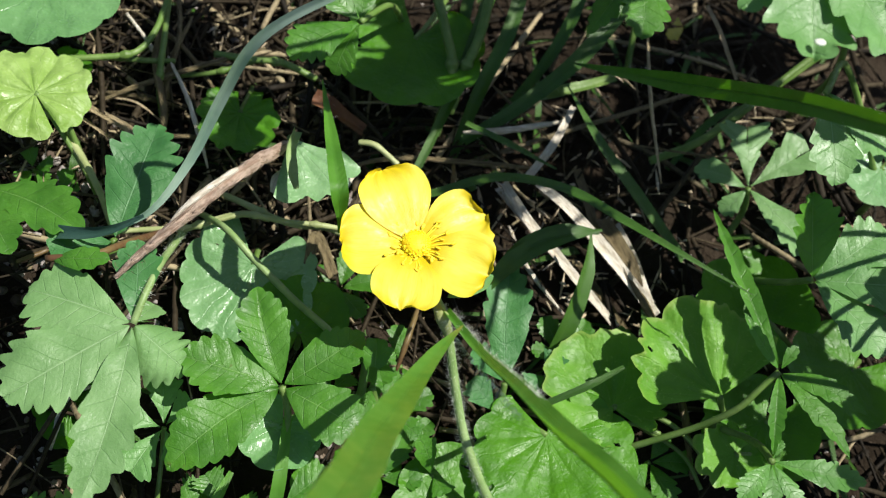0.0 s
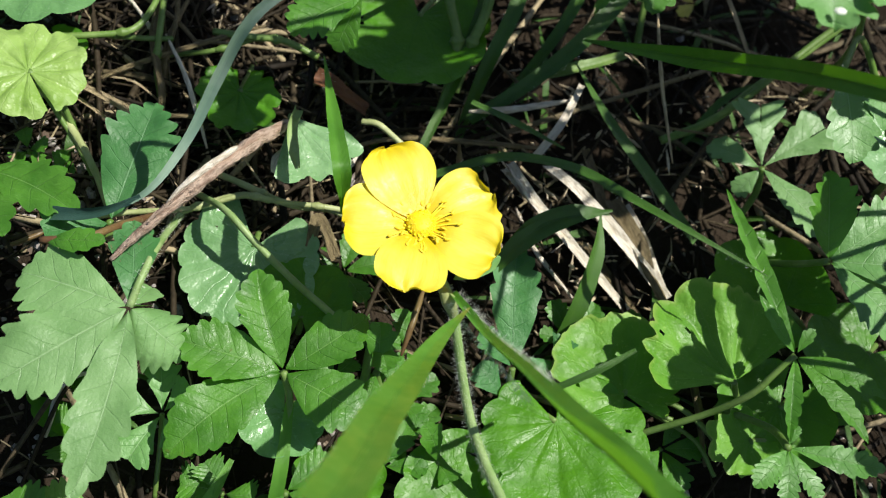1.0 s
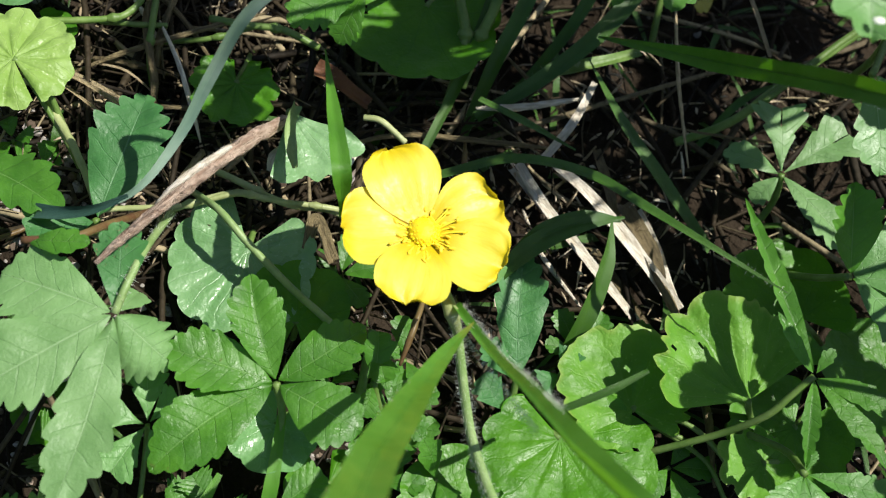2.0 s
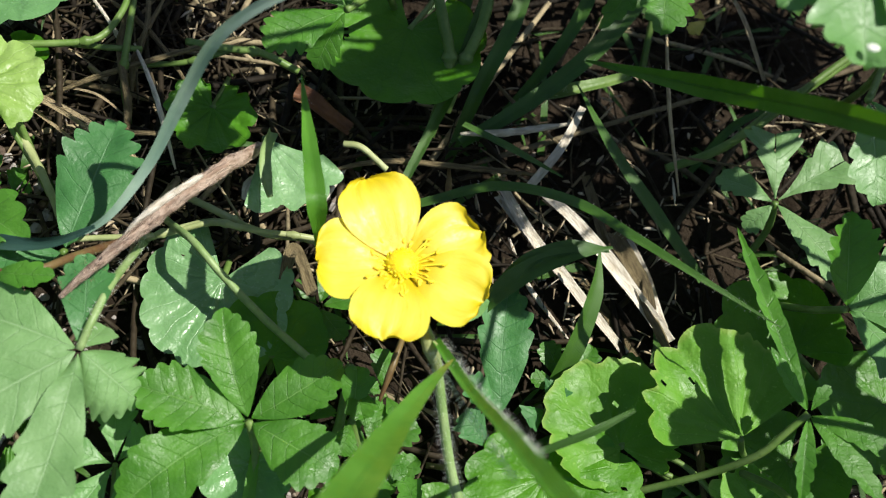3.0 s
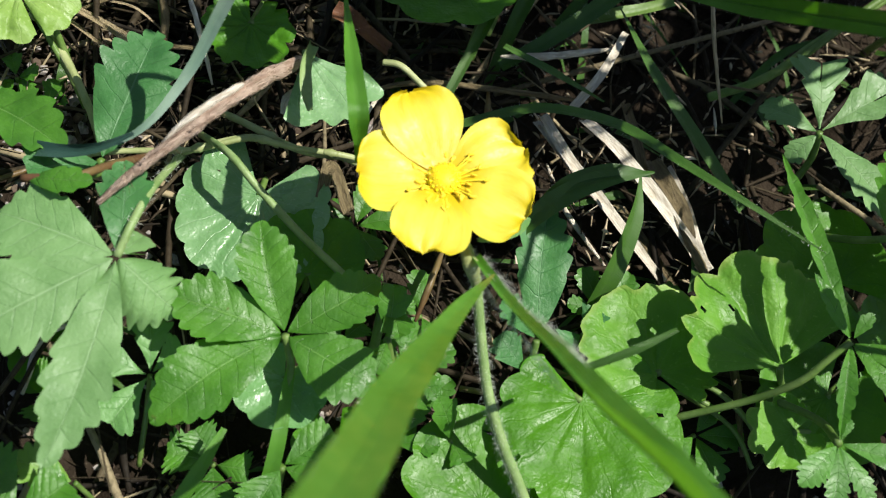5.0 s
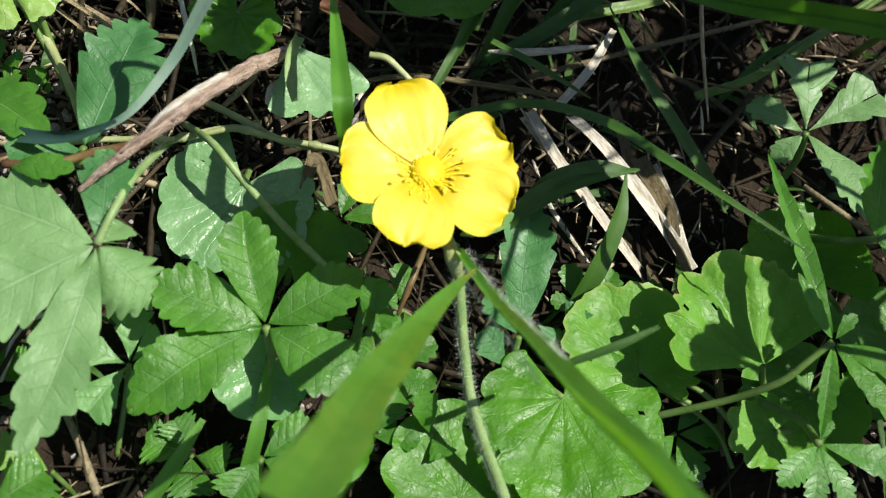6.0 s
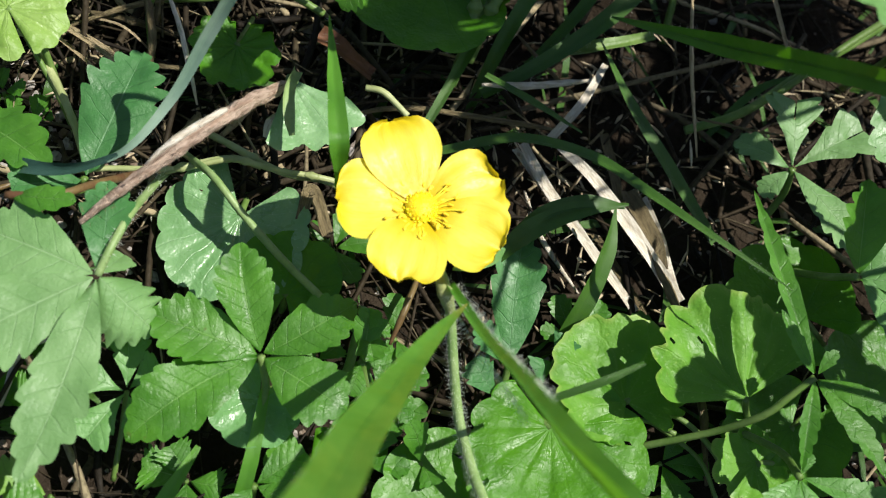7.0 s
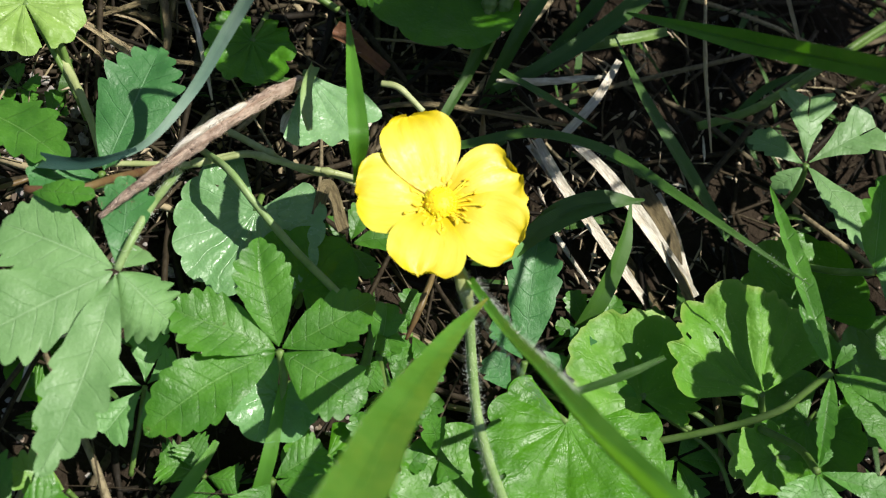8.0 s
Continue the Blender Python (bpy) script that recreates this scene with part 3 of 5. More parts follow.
def flower():
    c = Vector(CENTRE)
    t = thing("cinquefoil_flower", (15.4, -31.1, 5.0), "open yellow five-petalled cinquefoil flower on a hairy green stalk", "flower")
    n = Vector((0.03, -0.05, 1.0))
    # tip, width, notch, place of the notch, unevenness of the end
    petals = [
        ((-4.9, 11.0, 31.6), 10.6, 0.03, 0.15, 0.028),
        ((-10.9, -0.6, 31.0), 10.8, 0.06, -0.1, 0.04),
        ((-1.9, -10.8, 30.5), 10.0, 0.07, -0.25, 0.04),
        ((10.9, -4.3, 30.0), 10.6, 0.02, 0.3, 0.06),
        ((10.2, 5.7, 30.2), 10.4, 0.08, -0.25, 0.10),
    ]
    for i, (tip, width, notch, lean, frill) in enumerate(petals):
        way = (Vector(tip) - c).normalized()
        lift = (0.35, 0.0, 0.3, 0.15, -0.1)[i]
        part("petal", petal_mesh(c + way * 1.2 + Vector((0, 0, lift)), Vector(tip) + Vector((0, 0, lift)), width, n, i + 1, notch, lean, frill), t)
    # sepals and the narrow bracts between them
    rnd = random.Random(4)
    for i in range(10):
        a = radians(36 * i + 12)
        long = 7.6 if i % 2 else 6.6
        tip = c + Vector((math.cos(a) * long, math.sin(a) * long, -2.2))
        part("sepal" if i % 2 else "bract", leaflet_mesh(c + Vector((math.cos(a), math.sin(a), -1.6)), tip, 2.6 if i % 2 else 1.9, M_PALE, 3, seed=i, depth=0.0, waist=1.0), t)
    part("sepal", leaflet_mesh((5.4, -5.9, 25.5), (12.1, -1.9, 25.5), 3.6, M_PALE, 3, seed=21, depth=0.05, waist=1.0), t)
    part("receptacle", ball_mesh("receptacle", c - Vector((0, 0, 1.5)), (1.9, 1.9, 1.4), M_STALK, seg=12, rings=8), t)
    # dome of carpels
    dome = part("carpel_dome", ball_mesh("carpel_dome", c + Vector((0, 0, 0.55)), (2.1, 2.1, 1.4), M_DOME, seg=16, rings=10), t)
    for k in range(95):
        z = 1 - (k + 0.5) / 95 * 0.95
        r = math.sqrt(1 - z * z)
        a = k * 2.39996
        d = Vector((r * math.cos(a), r * math.sin(a), z))
        reach = rnd.uniform(0.86, 1.02)
        out = (d + Vector((rnd.gauss(0, 0.25), rnd.gauss(0, 0.25), 0.3))).normalized()
        part("carpel", ball_mesh("carpel", c + Vector((0, 0, 0.55)) + Vector((d.x * 2.15 * reach, d.y * 2.15 * reach, d.z * 1.2 * reach)), (0.2, 0.2, 0.26), M_DOME, out, 6, 4), dome)
    # stamens, in two loose rings
    for k in range(36):
        a = 2 * math.pi * k / 36 + rnd.uniform(-0.2, 0.2)
        reach = (rnd.uniform(2.4, 3.2), rnd.uniform(3.0, 4.2), rnd.uniform(3.9, 5.4))[k % 3]
        high = rnd.uniform(0.25, 0.7) + 0.15 * reach
        d = Vector((math.cos(a), math.sin(a), 0))
        foot, head = c + d * 1.9 + Vector((0, 0, 0.2)), c + d * reach + Vector((0, 0, high))
        st = part("stamen", tube("stamen", [foot, foot.lerp(head, 0.5) + Vector((0, 0, 0.2)), head], [0.13, 0.11, 0.09], M_FILAMENT, 5, 6), t)
        turn = Vector((rnd.uniform(-1, 1), rnd.uniform(-1, 1), 0.1)).normalized()
        part("anther", ball_mesh("anther", head, (0.27, 0.17, 0.46), M_ANTHER, (d + turn * 0.7).normalized(), 8, 6), st)
    stem = [c - Vector((0, 0, 2)), (4.1, -6.6, 25.0), (5.9, -9.3, 22.0), (7.7, -15.0, 17.0), (9.6, -21.4, 13.0), (12.4, -26.7, 9.0), (15.6, -31.1, 5.0), (19.1, -36.2, 0.0), (21.5, -38.8, -5.0)]
    part("flower_stalk", tube("flower_stalk", stem, [0.7, 0.72, 0.68, 0.75, 0.85, 0.9], M_STEM, 8, 40), t)
    part("stipule", tube("stipule", [(3.8, -6.9, 25.0), (4.8, -9.1, 25.0), (6.0, -10.7, 22.5)], [0.5, 1.15, 0.5], M_STALKPALE, 8, 16, 0.3), t, "pale downy sheath")
    part("hairs", hairs("hairs", stem[1:], 0.72, 2200, 0.9, 3, 0.5, 0.011), t, "fine white hairs", "stuff")


flower()

# ---- hand-shaped leaves ----
# the large pale leaf, turned over, its stalk on top
fan_leaf((-38.1, -12.1, 23.6), [
    ((-42.6, -38.2, 22.0), 8.2, dict(teeth=8, waist=1.1)),
    ((-53.6, -23.6, 23.0), 11.4, dict(teeth=8, waist=1.15)),
    ((-52.8, -7.4, 22.5), 10.0),
    ((-38.9, 0.1, 25.0), 6.0, dict(teeth=6, material=M_BLUE)),
    ((-30.6, -16.0, 17.0), 9.0, dict(teeth=7, curl=0.5, waist=1.0, sweep=0.55, material=M_DOWNY)),
    ((-35.8, -7.4, 20.0), 4.0, dict(teeth=4)),
], M_DOWNY, "large pale green cinquefoil leaf showing its underside and thick stalk", stalk=[(-36.8, -8.3, 25.0), (-35.4, -2.4, 23.0), (-34.4, 7.4, 12.0), (-33.9, 15.1, 2.0)], stalk_radius=0.55, stalk_material=M_STEM, hairy=160, seed=1, fold=0.05, bend=0.03, wave=0.35)
# the clear five-fingered leaf before the flower
fan_leaf((-17.1, -16.7, 15.0), [
    ((-21.7, -3.1, 19.0), 7.7, dict(teeth=8, fold=0.28)),
    ((-31.9, -13.6, 17.0), 8.8, dict(teeth=8)),
    ((-5.8, -8.9, 18.0), 6.9, dict(teeth=8)),
    ((-5.6, -22.9, 16.0), 9.0, dict(teeth=7)),
    ((-32.2, -29.4, 14.0), 8.8, dict(teeth=10)),
], M_CINQ, "bright green five-fingered cinquefoil leaf with toothed leaflets", stalk=[(-15.9, -19.8, 11.0), (-16.1, -27.4, 8.0), (-16.7, -33.7, 3.0)], seed=2, waist=1.12, sweep=0.6, plain=0.3, depth=0.17)
# the small one beside it
fan_leaf((-33.5, -21.8, 9.5), [
    ((-34.2, -15.4, 11.0), 5.0), ((-29.9, -18.2, 11.0), 4.2), ((-40.4, -20.6, 11.0), 6.0), ((-37.4, -28.6, 9.5), 6.4), ((-31.4, -25.6, 9.0), 4.0),
], M_PALE, "small pale five-fingered cinquefoil leaf close to the soil", stalk=[(-33.7, -25.5, 5.0), (-34.1, -31.1, 0.0)], stalk_radius=0.35, seed=3, teeth=5, waist=2.0)
# broad leaflets at the upper edge of the stick
fan_leaf((-43.1, 4.5, 16.0), [((-38.4, 23.7, 19.0), 10.5, dict(teeth=8, waist=1.0)), ((-51.5, 0.6, 19.0), 7.5)], M_BLUE, "broad bluish green toothed leaf crossed by a grass blade", stalk=[(-46.5, 7.1, 8.0), (-50.1, 9.8, 0.0)], seed=4)
fan_leaf((-65.0, 13.2, 14.0), [((-47.1, 3.2, 20.0), 8.0, dict(teeth=7)), ((-56.6, -0.8, 20.0), 7.0)], M_CINQ, "toothed green leaf low among dry stalks", stalk=[(-71.3, 19.6, 0.0)], seed=5)
fan_leaf((-51.0, -2.7, 23.0), [((-42.0, -3.6, 26.0), 3.6, dict(teeth=5))], M_CINQ, "small dark toothed leaflet with a reddish stalk", stalk=[(-44.8, -2.2, 24.0), (-41.0, 2.1, 20.0), (-36.3, 11.0, 8.0)], stalk_material=M_STALKRED, seed=6)
# leaf in the shade beside the dry stalks
fan_leaf((58.7, 24.6, 12.5), [
    ((58.7, 35.1, 15.0), 8.6, dict(waist=2.3, teeth=5, bite=0.3)),
    ((69.4, 31.6, 15.0), 8.0, dict(waist=2.2, teeth=5, bite=0.25)),
    ((69.8, 9.7, 13.0), 6.2, dict(teeth=7)),
    ((50.2, 28.9, 11.0), 4.4, dict(teeth=5)),
    ((54.8, 21.3, 9.0), 3.4, dict(teeth=5)),
], M_DOWNY, "small bluish cinquefoil leaf half in shade", stalk=[(59.0, 22.4, 8.0), (57.2, 19.7, 2.0)], seed=7)
# narrow leaf on its long stalk
fan_leaf((55.6, -12.8, 22.0), [
    ((48.2, 14.2, 22.0), 2.9, dict(teeth=8, waist=1.0, fold=0.5, depth=0.24)),
    ((50.0, -5.0, 25.0), 2.2, dict(teeth=5, waist=1.0)),
    ((58.2, -9.5, 24.0), 1.8, dict(teeth=3)),
    ((53.8, -25.3, 20.0), 2.6, dict(teeth=7, waist=1.0, fold=0.5)),
    ((64.0, -26.1, 23.0), 3.4, dict(teeth=6, waist=1.0)),
    ((67.3, -19.6, 24.0), 3.4, dict(teeth=7, waist=1.0)),
], M_CINQ, "narrow-fingered cinquefoil leaf held up on a long green stalk", stalk=[(53.0, -15.0, 20.0), (50.2, -17.2, 17.0), (45.3, -18.3, 11.0), (37.0, -19.4, 4.0), (35.0, -19.4, 0.0), (33.9, -18.9, -5.0)], stalk_radius=0.52, seed=8)
# leaf at the edge, with a long toothed leaflet
fan_leaf((63.4, 3.4, 21.0), [
    ((61.2, 13.6, 30.0), 8.0, dict(teeth=7, fold=0.35, material=M_CINQ, waist=1.0)),
    ((75.5, 11.8, 24.0), 8.0), ((79.9, 1.9, 24.0), 10.0), ((72.1, -9.6, 23.0), 9.0),
], M_PALE, "pale broad cinquefoil leaf with long toothed leaflets", stalk=[(61.0, 5.3, 16.0), (59.6, 9.5, 8.0), (57.4, 13.3, 1.0)], seed=9)
fan_leaf((61.8, 26.7, 38.0), [((61.9, 11.7, 36.0), 7.4, dict(teeth=6)), ((73.5, 16.3, 36.0), 7.4)], M_PALE, "toothed green leaf reaching out of the shade", stalk=[(69.5, 36.5, 32.0), (82, 28, 12), (86, 30, -4)], seed=10)
# leaf by the lower edge
fan_leaf((54.0, -25.8, 19.0), [
    ((48.2, -31.8, 19.0), 3.4, dict(teeth=8)), ((52.6, -34.5, 18.0), 2.9, dict(teeth=8)), ((58.2, -33.4, 18.0), 3.0, dict(teeth=8)), ((67.6, -28.6, 20.0), 4.2, dict(teeth=8)), ((55.0, -22.5, 20.0), 1.8),
], M_LEAFMID, "pale cinquefoil leaf with spread toothed leaflets", stalk=[(54.6, -20.3, 12.0), (50.2, -15.1, 5.0), (53.0, -11.6, -4.0)], seed=11)
# large leaves that hang in from above
fan_leaf((43.5, 24.2, 74.0), [((43.0, 6.4, 71.0), 12.5, dict(teeth=6, waist=1.0)), ((53.4, 6.0, 72.0), 10.5, dict(teeth=6, waist=1.0)), ((34.8, 13.6, 71.0), 6.4, dict(teeth=6))], M_PALE, "large pale toothed leaf hanging over the grass", stalk=[(55.0, 41.0, 66.0), (70, 40, 30), (76, 52, -5)], seed=12)
fan_leaf((36.9, 56.3, 30.0), [((36.1, 39.9, 30.0), 7.4, dict(teeth=7)), ((28.2, 42.2, 27.0), 4.4)], M_CINQ, "toothed green leaf above the litter", stalk=[(43.7, 72.6, 18.0), (44, 56, -4)], seed=13)
fan_leaf((-8.8, 38.3, 30.0), [((-19.2, 30.7, 29.0), 6.8, dict(teeth=8)), ((-12.2, 32.2, 24.0), 4.6), ((-16.0, 43.4, 32.0), 6.4), ((-8.1, 45.2, 31.0), 5.4)], M_CINQ, "fresh green cinquefoil leaf at the edge of the shade", stalk=[(-3.7, 46.8, 24.0), (0, 56, 8), (2, 60, -4)], seed=14)
# bluish single leaflets beside the flower stalk
fan_leaf((17.4, -10.5, 6.0), [((18.1, 8.9, 10.0), 7.4, dict(teeth=7, waist=1.05)), ((11.7, -6.6, 9.0), 4.6, dict(teeth=5))], M_BLUE, "bluish green toothed leaflets beside the flower stalk", stalk=[(17.2, -13.3, 3.0), (17.2, -16.0, 0.0)], seed=15)
fan_leaf((-3.5, -13.2, 8.0), [((-3.4, -6.9, 12.0), 4.6, dict(teeth=4)), ((-4.7, -18.2, 8.0), 3.8)], M_CINQ, "small crumpled green leaf in the tangle", stalk=[(-1.7, -15.9, 2.0)], seed=16)
fan_leaf((-15.7, -31.6, 7.0), [((-9.7, -26.7, 8.0), 6.0), ((-7.4, -33.9, 8.0), 6.0), ((-18.6, -37.1, 7.0), 6.0)], M_CINQ, "low toothed leaf near the soil", stalk=[(-16.0, -32.9, 0.0)], seed=17)
fan_leaf((-46.6, -41.4, 10.0), [((-41.2, -36.6, 10.0), 7.0), ((-52.2, -34.3, 10.0), 7.0)], M_CINQ, "toothed green leaf low at the edge of the clump", stalk=[(-48.8, -40.9, 0.0)], seed=18)

fan_leaf((-24.6, -30.6, 2.0), [((-30.5, -30.0, 3.0), 6.0), ((-20.0, -31.1, 3.0), 5.0), ((-23.7, -36.0, 3.0), 6.0), ((-27.3, -26.8, 4.0), 5.0)], M_CINQ, "dark green leaf in the shade near the soil", stalk=[(-24.6, -30.3, -5.0)], stalk_radius=0.4, seed=40)
fan_leaf((-46.1, -22.4, 0.0), [((-49.3, -20.7, 1.0), 5.0), ((-42.5, -25.4, 1.0), 5.0), ((-47.3, -26.7, 1.0), 5.0)], M_CINQ, "small dark leaf under the large pale leaf", stalk=[(-46.7, -22.0, -5.0)], stalk_radius=0.4, seed=41)
fan_leaf((-9.2, -11.4, 1.0), [((-6.4, -8.9, 2.0), 4.0), ((-11.2, -8.7, 2.0), 4.0), ((-6.5, -15.6, 2.0), 4.0)], M_CINQ, "small green leaf in the gap", stalk=[(-8.8, -10.5, -5.0)], stalk_radius=0.4, seed=42)

# low leaves that show in the gaps
for at, turn, seed in (((-0.3, -14.5, 1.0), 0.4, 50), ((2.2, -20.6, 0.0), 2.0, 51), ((-1.6, -25.6, 2.0), 1.1, 52), ((1.6, -6.9, 2.0), 2.9, 53), ((27.6, -3.1, 1.0), 0.9, 54), ((42.8, -0.7, 0.0), 4.0, 55), ((41.7, -20.1, 0.0), 5.1, 56), ((-48.3, -10.3, 2.0), 3.3, 57), ((-8.6, 6.4, 1.0), 0.2, 58), ((67.4, -16.3, 3.0), 1.6, 59)):
    fan_leaf(at, [((at[0] + l * math.cos(turn + w), at[1] + l * math.sin(turn + w), at[2] + 1.2), l * 0.55) for l, w in ((7.5, 0.0), (6.8, 1.1), (6.6, -1.15), (5.0, 2.2))], M_CINQ, "small green cinquefoil leaf low in a gap", stalk=[(at[0] - 2, at[1] - 1, at[2] - 3), (at[0] - 3, at[1] - 1, -6)], stalk_radius=0.35, teeth=5, seed=seed)
fan_leaf((-3.5, -7.9, 9.0), [((-2.0, -13.7, 10.0), 4.2, dict(teeth=4)), ((0.0, -8.6, 8.0), 2.0)], M_CINQ, "small toothed leaf beside the broad grass blade", stalk=[(-3.8, -5.0, 4.0), (-4.0, -0.9, -4.0)], stalk_radius=0.3, seed=60)

# ---- rounded leaves ----
round_leaf((-22.6, 7.2, 6.0), (-26.8, -7.7, 7.0), 13.5, M_GLOSS, "pale glossy rounded leaf with a scalloped edge", stalk=[(-22.0, 12.7, 2.0)], seed=1, gap=70, normal=(-0.1, -0.1, 1), lobes=13, depth=0.07, cup=0.04, crumple=1.3)
round_leaf((24.0, -18.4, 5.0), (28.0, -33.0, 9.0), 17.0, M_ROUND, "large bright green rounded leaf with insect holes", stalk=[(18.4, -13.4, 2.0), (15.5, -12.2, 0.0)], seed=2, gap=50, lobes=11, cup=0.04, crumple=1.7, back=0.5, holes=((10, 30, 0), (11, 76, 0)))
round_leaf((34.9, -13.3, 5.0), (30.3, -1.9, 8.0), 13.5, M_MEADOW, "crumpled lime green leaf with a ragged edge", stalk=[(37.7, -10.1, 2.0), (39.2, -11.8, 0.0)], seed=12, gap=60, lobes=7, depth=0.05, ragged=0.2, crumple=2.0, back=0.5, holes=((8, 20, 0),))
round_leaf((11.0, -32.8, 2.0), (8.3, -19.1, 3.2), 13.5, M_ROUND, "rounded green leaf under the flower stalk", stalk=[(13.5, -34.4, 0.0)], seed=3, gap=60, lobes=9, back=0.4)
round_leaf((49.9, -13.3, 12.0), (45.0, -1.8, 15.0), 17.0, M_MEADOW, "lobed lime green leaf with eaten edges, half shaded", stalk=[(51.6, -13.6, 8.0), (55.7, -13.3, 0.0)], seed=4, gap=205, lobes=7, depth=0.10, ragged=0.28, crumple=2.2, back=0.45, holes=((8, 26, 0), (11, 18, 0)))
round_leaf((53.2, -20.8, 7.0), (47.0, -23.2, 8.0), 7.2, M_MEADOW, "crinkled green leaf at the foot of the stalk", stalk=[(60.7, -18.5, 2.0), (62.6, -17.3, 0.0)], seed=5, lobes=9, ragged=0.25, depth=0.14)
round_leaf((61.0, 2.3, 8.0), (53.8, 8.2, 9.0), 13.0, M_ROUND, "dark green rounded leaf deep in the shade", stalk=[(65.9, 1.3, 3.0), (68.2, 0.9, 0.0)], seed=6, lobes=9)
round_leaf((59.6, -14.4, 5.0), (53.3, -22.6, 5.0), 12.0, M_ROUND, "dark green leaf near the soil in the shade", stalk=[(63.8, -10.6, 0.0)], seed=18, lobes=9)
round_leaf((2.2, 51.2, 10.0), (-1.6, 35.7, 7.0), 16.5, M_ROUND, "broad dark green leaf in deep shade with a torn hole", stalk=[(4.9, 56.7, 8.0), (8.9, 67.1, 2.0)], seed=7, gap=60, lobes=9, back=0.5, holes=((10, 62, 1), (10, 64, 1), (11, 63, 1)))
round_leaf((76.2, -3.9, 4.0), (68.6, -9.2, 5.0), 12.0, M_ROUND, "dark rounded leaf under the pale leaf", stalk=[(80.0, -0.4, 0.0)], seed=19, lobes=9)
heart = round_leaf((-18.3, 22.6, 20.0), (-13.4, 15.0, 19.0), 12.0, M_GLOSS, "heart-shaped pale leaf with a turned-up edge", stalk=[(-18.7, 21.9, 12.0), (-19.8, 21.9, 4.0)], seed=8, gap=272, lobes=4, depth=0.08, crumple=1.4, back=0.9, ragged=0.3, normal=(0.2, -0.1, 1))
part("turned_edge", blade_mesh([(-17.0, 12.2, 22.0), (-17.8, 14.6, 23.0), (-18.2, 18.2, 23.5), (-17.3, 22.0, 23.0)], [0.7, 1.5, 1.9, 1.5], M_STEM, (0.35, -0.4, 1), 0.5, 24, wavy=1.2), heart)
part("dry_tatter", blade_mesh([(-18.5, 17.4, 18.0), (-19.7, 15.7, 18.0), (-20.4, 14.5, 16.5)], [1.6, 2.2, 0.8], M_STRAW, (0, -0.3, 1), 0.5, 16, wavy=0.8, seed=3), heart, "papery white dry tatter")
round_leaf((-57.3, 26.8, 20.0), (-61.4, 32.8, 22.0), 10.0, M_LIME, "yellow-green crinkled leaf in full sun", stalk=[(-53.5, 25.7, 16.0), (-50.4, 22.2, 8.0), (-48.6, 20.7, 0.0)], seed=9, gap=8, lobes=11, depth=0.06, ragged=0.16, cup=-0.08, crumple=2.8, back=0.8)
round_leaf((-60.1, 51.1, 16.0), (-49.7, 37.6, 18.0), 14.0, M_ROUNDPALE, "green rounded leaf at the edge of the clump", stalk=[(-66.9, 67.3, 0.0)], seed=10, lobes=9, crumple=1.4)
round_leaf((-56.2, 40.2, 9.0), (-51.6, 35.6, 9.0), 5.2, M_ROUND, "small green rounded leaf among stalks", stalk=[(-57.6, 43.5, 5.0), (-59.2, 47.5, 0.0)], seed=11, lobes=7)
round_leaf((-26.7, 33.6, 9.0), (-27.7, 23.0, 10.0), 8.6, M_ROUND, "dark crumpled leaf behind the grey grass blade", stalk=[(-25.7, 40.5, 4.0), (-25.1, 45.8, 0.0)], seed=13, lobes=10, back=0.55, gap=30, depth=0.13, ragged=0.22, crumple=2.6)
round_leaf((82.0, 28.9, 15.0), (75.1, 17.3, 15.0), 9.0, M_GLOSS, "pale crinkled leaf with a curled edge", stalk=[(90.5, 38.1, 5.0), (94.8, 42.9, 0.0)], seed=14, lobes=9, crumple=1.5)
round_leaf((-16.5, -20.4, 8.5), (-18.4, -26.4, 9.5), 7.5, M_ROUNDPALE, "pale glossy leaf low under the cinquefoil", stalk=[(-14.9, -16.9, 3.0), (-14.5, -16.0, -4.0)], seed=15, lobes=7)
round_leaf((-14.9, -3.9, 6.0), (-14.8, 4.9, 8.0), 9.5, M_ROUND, "dark rounded leaf in the flower's shade", stalk=[(-14.9, -4.4, 2.0), (-15.0, -4.0, 0.0)], seed=16, lobes=9)

round_leaf((-46.0, -15.0, 0.5), (-52.0, -21.0, 1.0), 8.5, M_ROUND, "dark green rounded leaf under the large pale leaf", stalk=[(-44.5, -13.5, -4.0)], seed=23, lobes=9)
round_leaf((-8.5, -26.0, 1.0), (-6.0, -34.0, 2.0), 8.5, M_ROUND, "dark green rounded leaf under the broad grass blade", stalk=[(-9.0, -24.0, -4.0)], seed=24, lobes=9, crumple=1.5)
fan_leaf((-41.0, -35.5, 6.0), [((-48.6, -34.0, 8.5), 5.6, dict(teeth=6, waist=1.0))], M_LIMELEAF, "small light green toothed leaf in the sun", stalk=[(-39.0, -36.5, 2.0), (-38.0, -37.0, -4.0)], stalk_radius=0.35, seed=45)

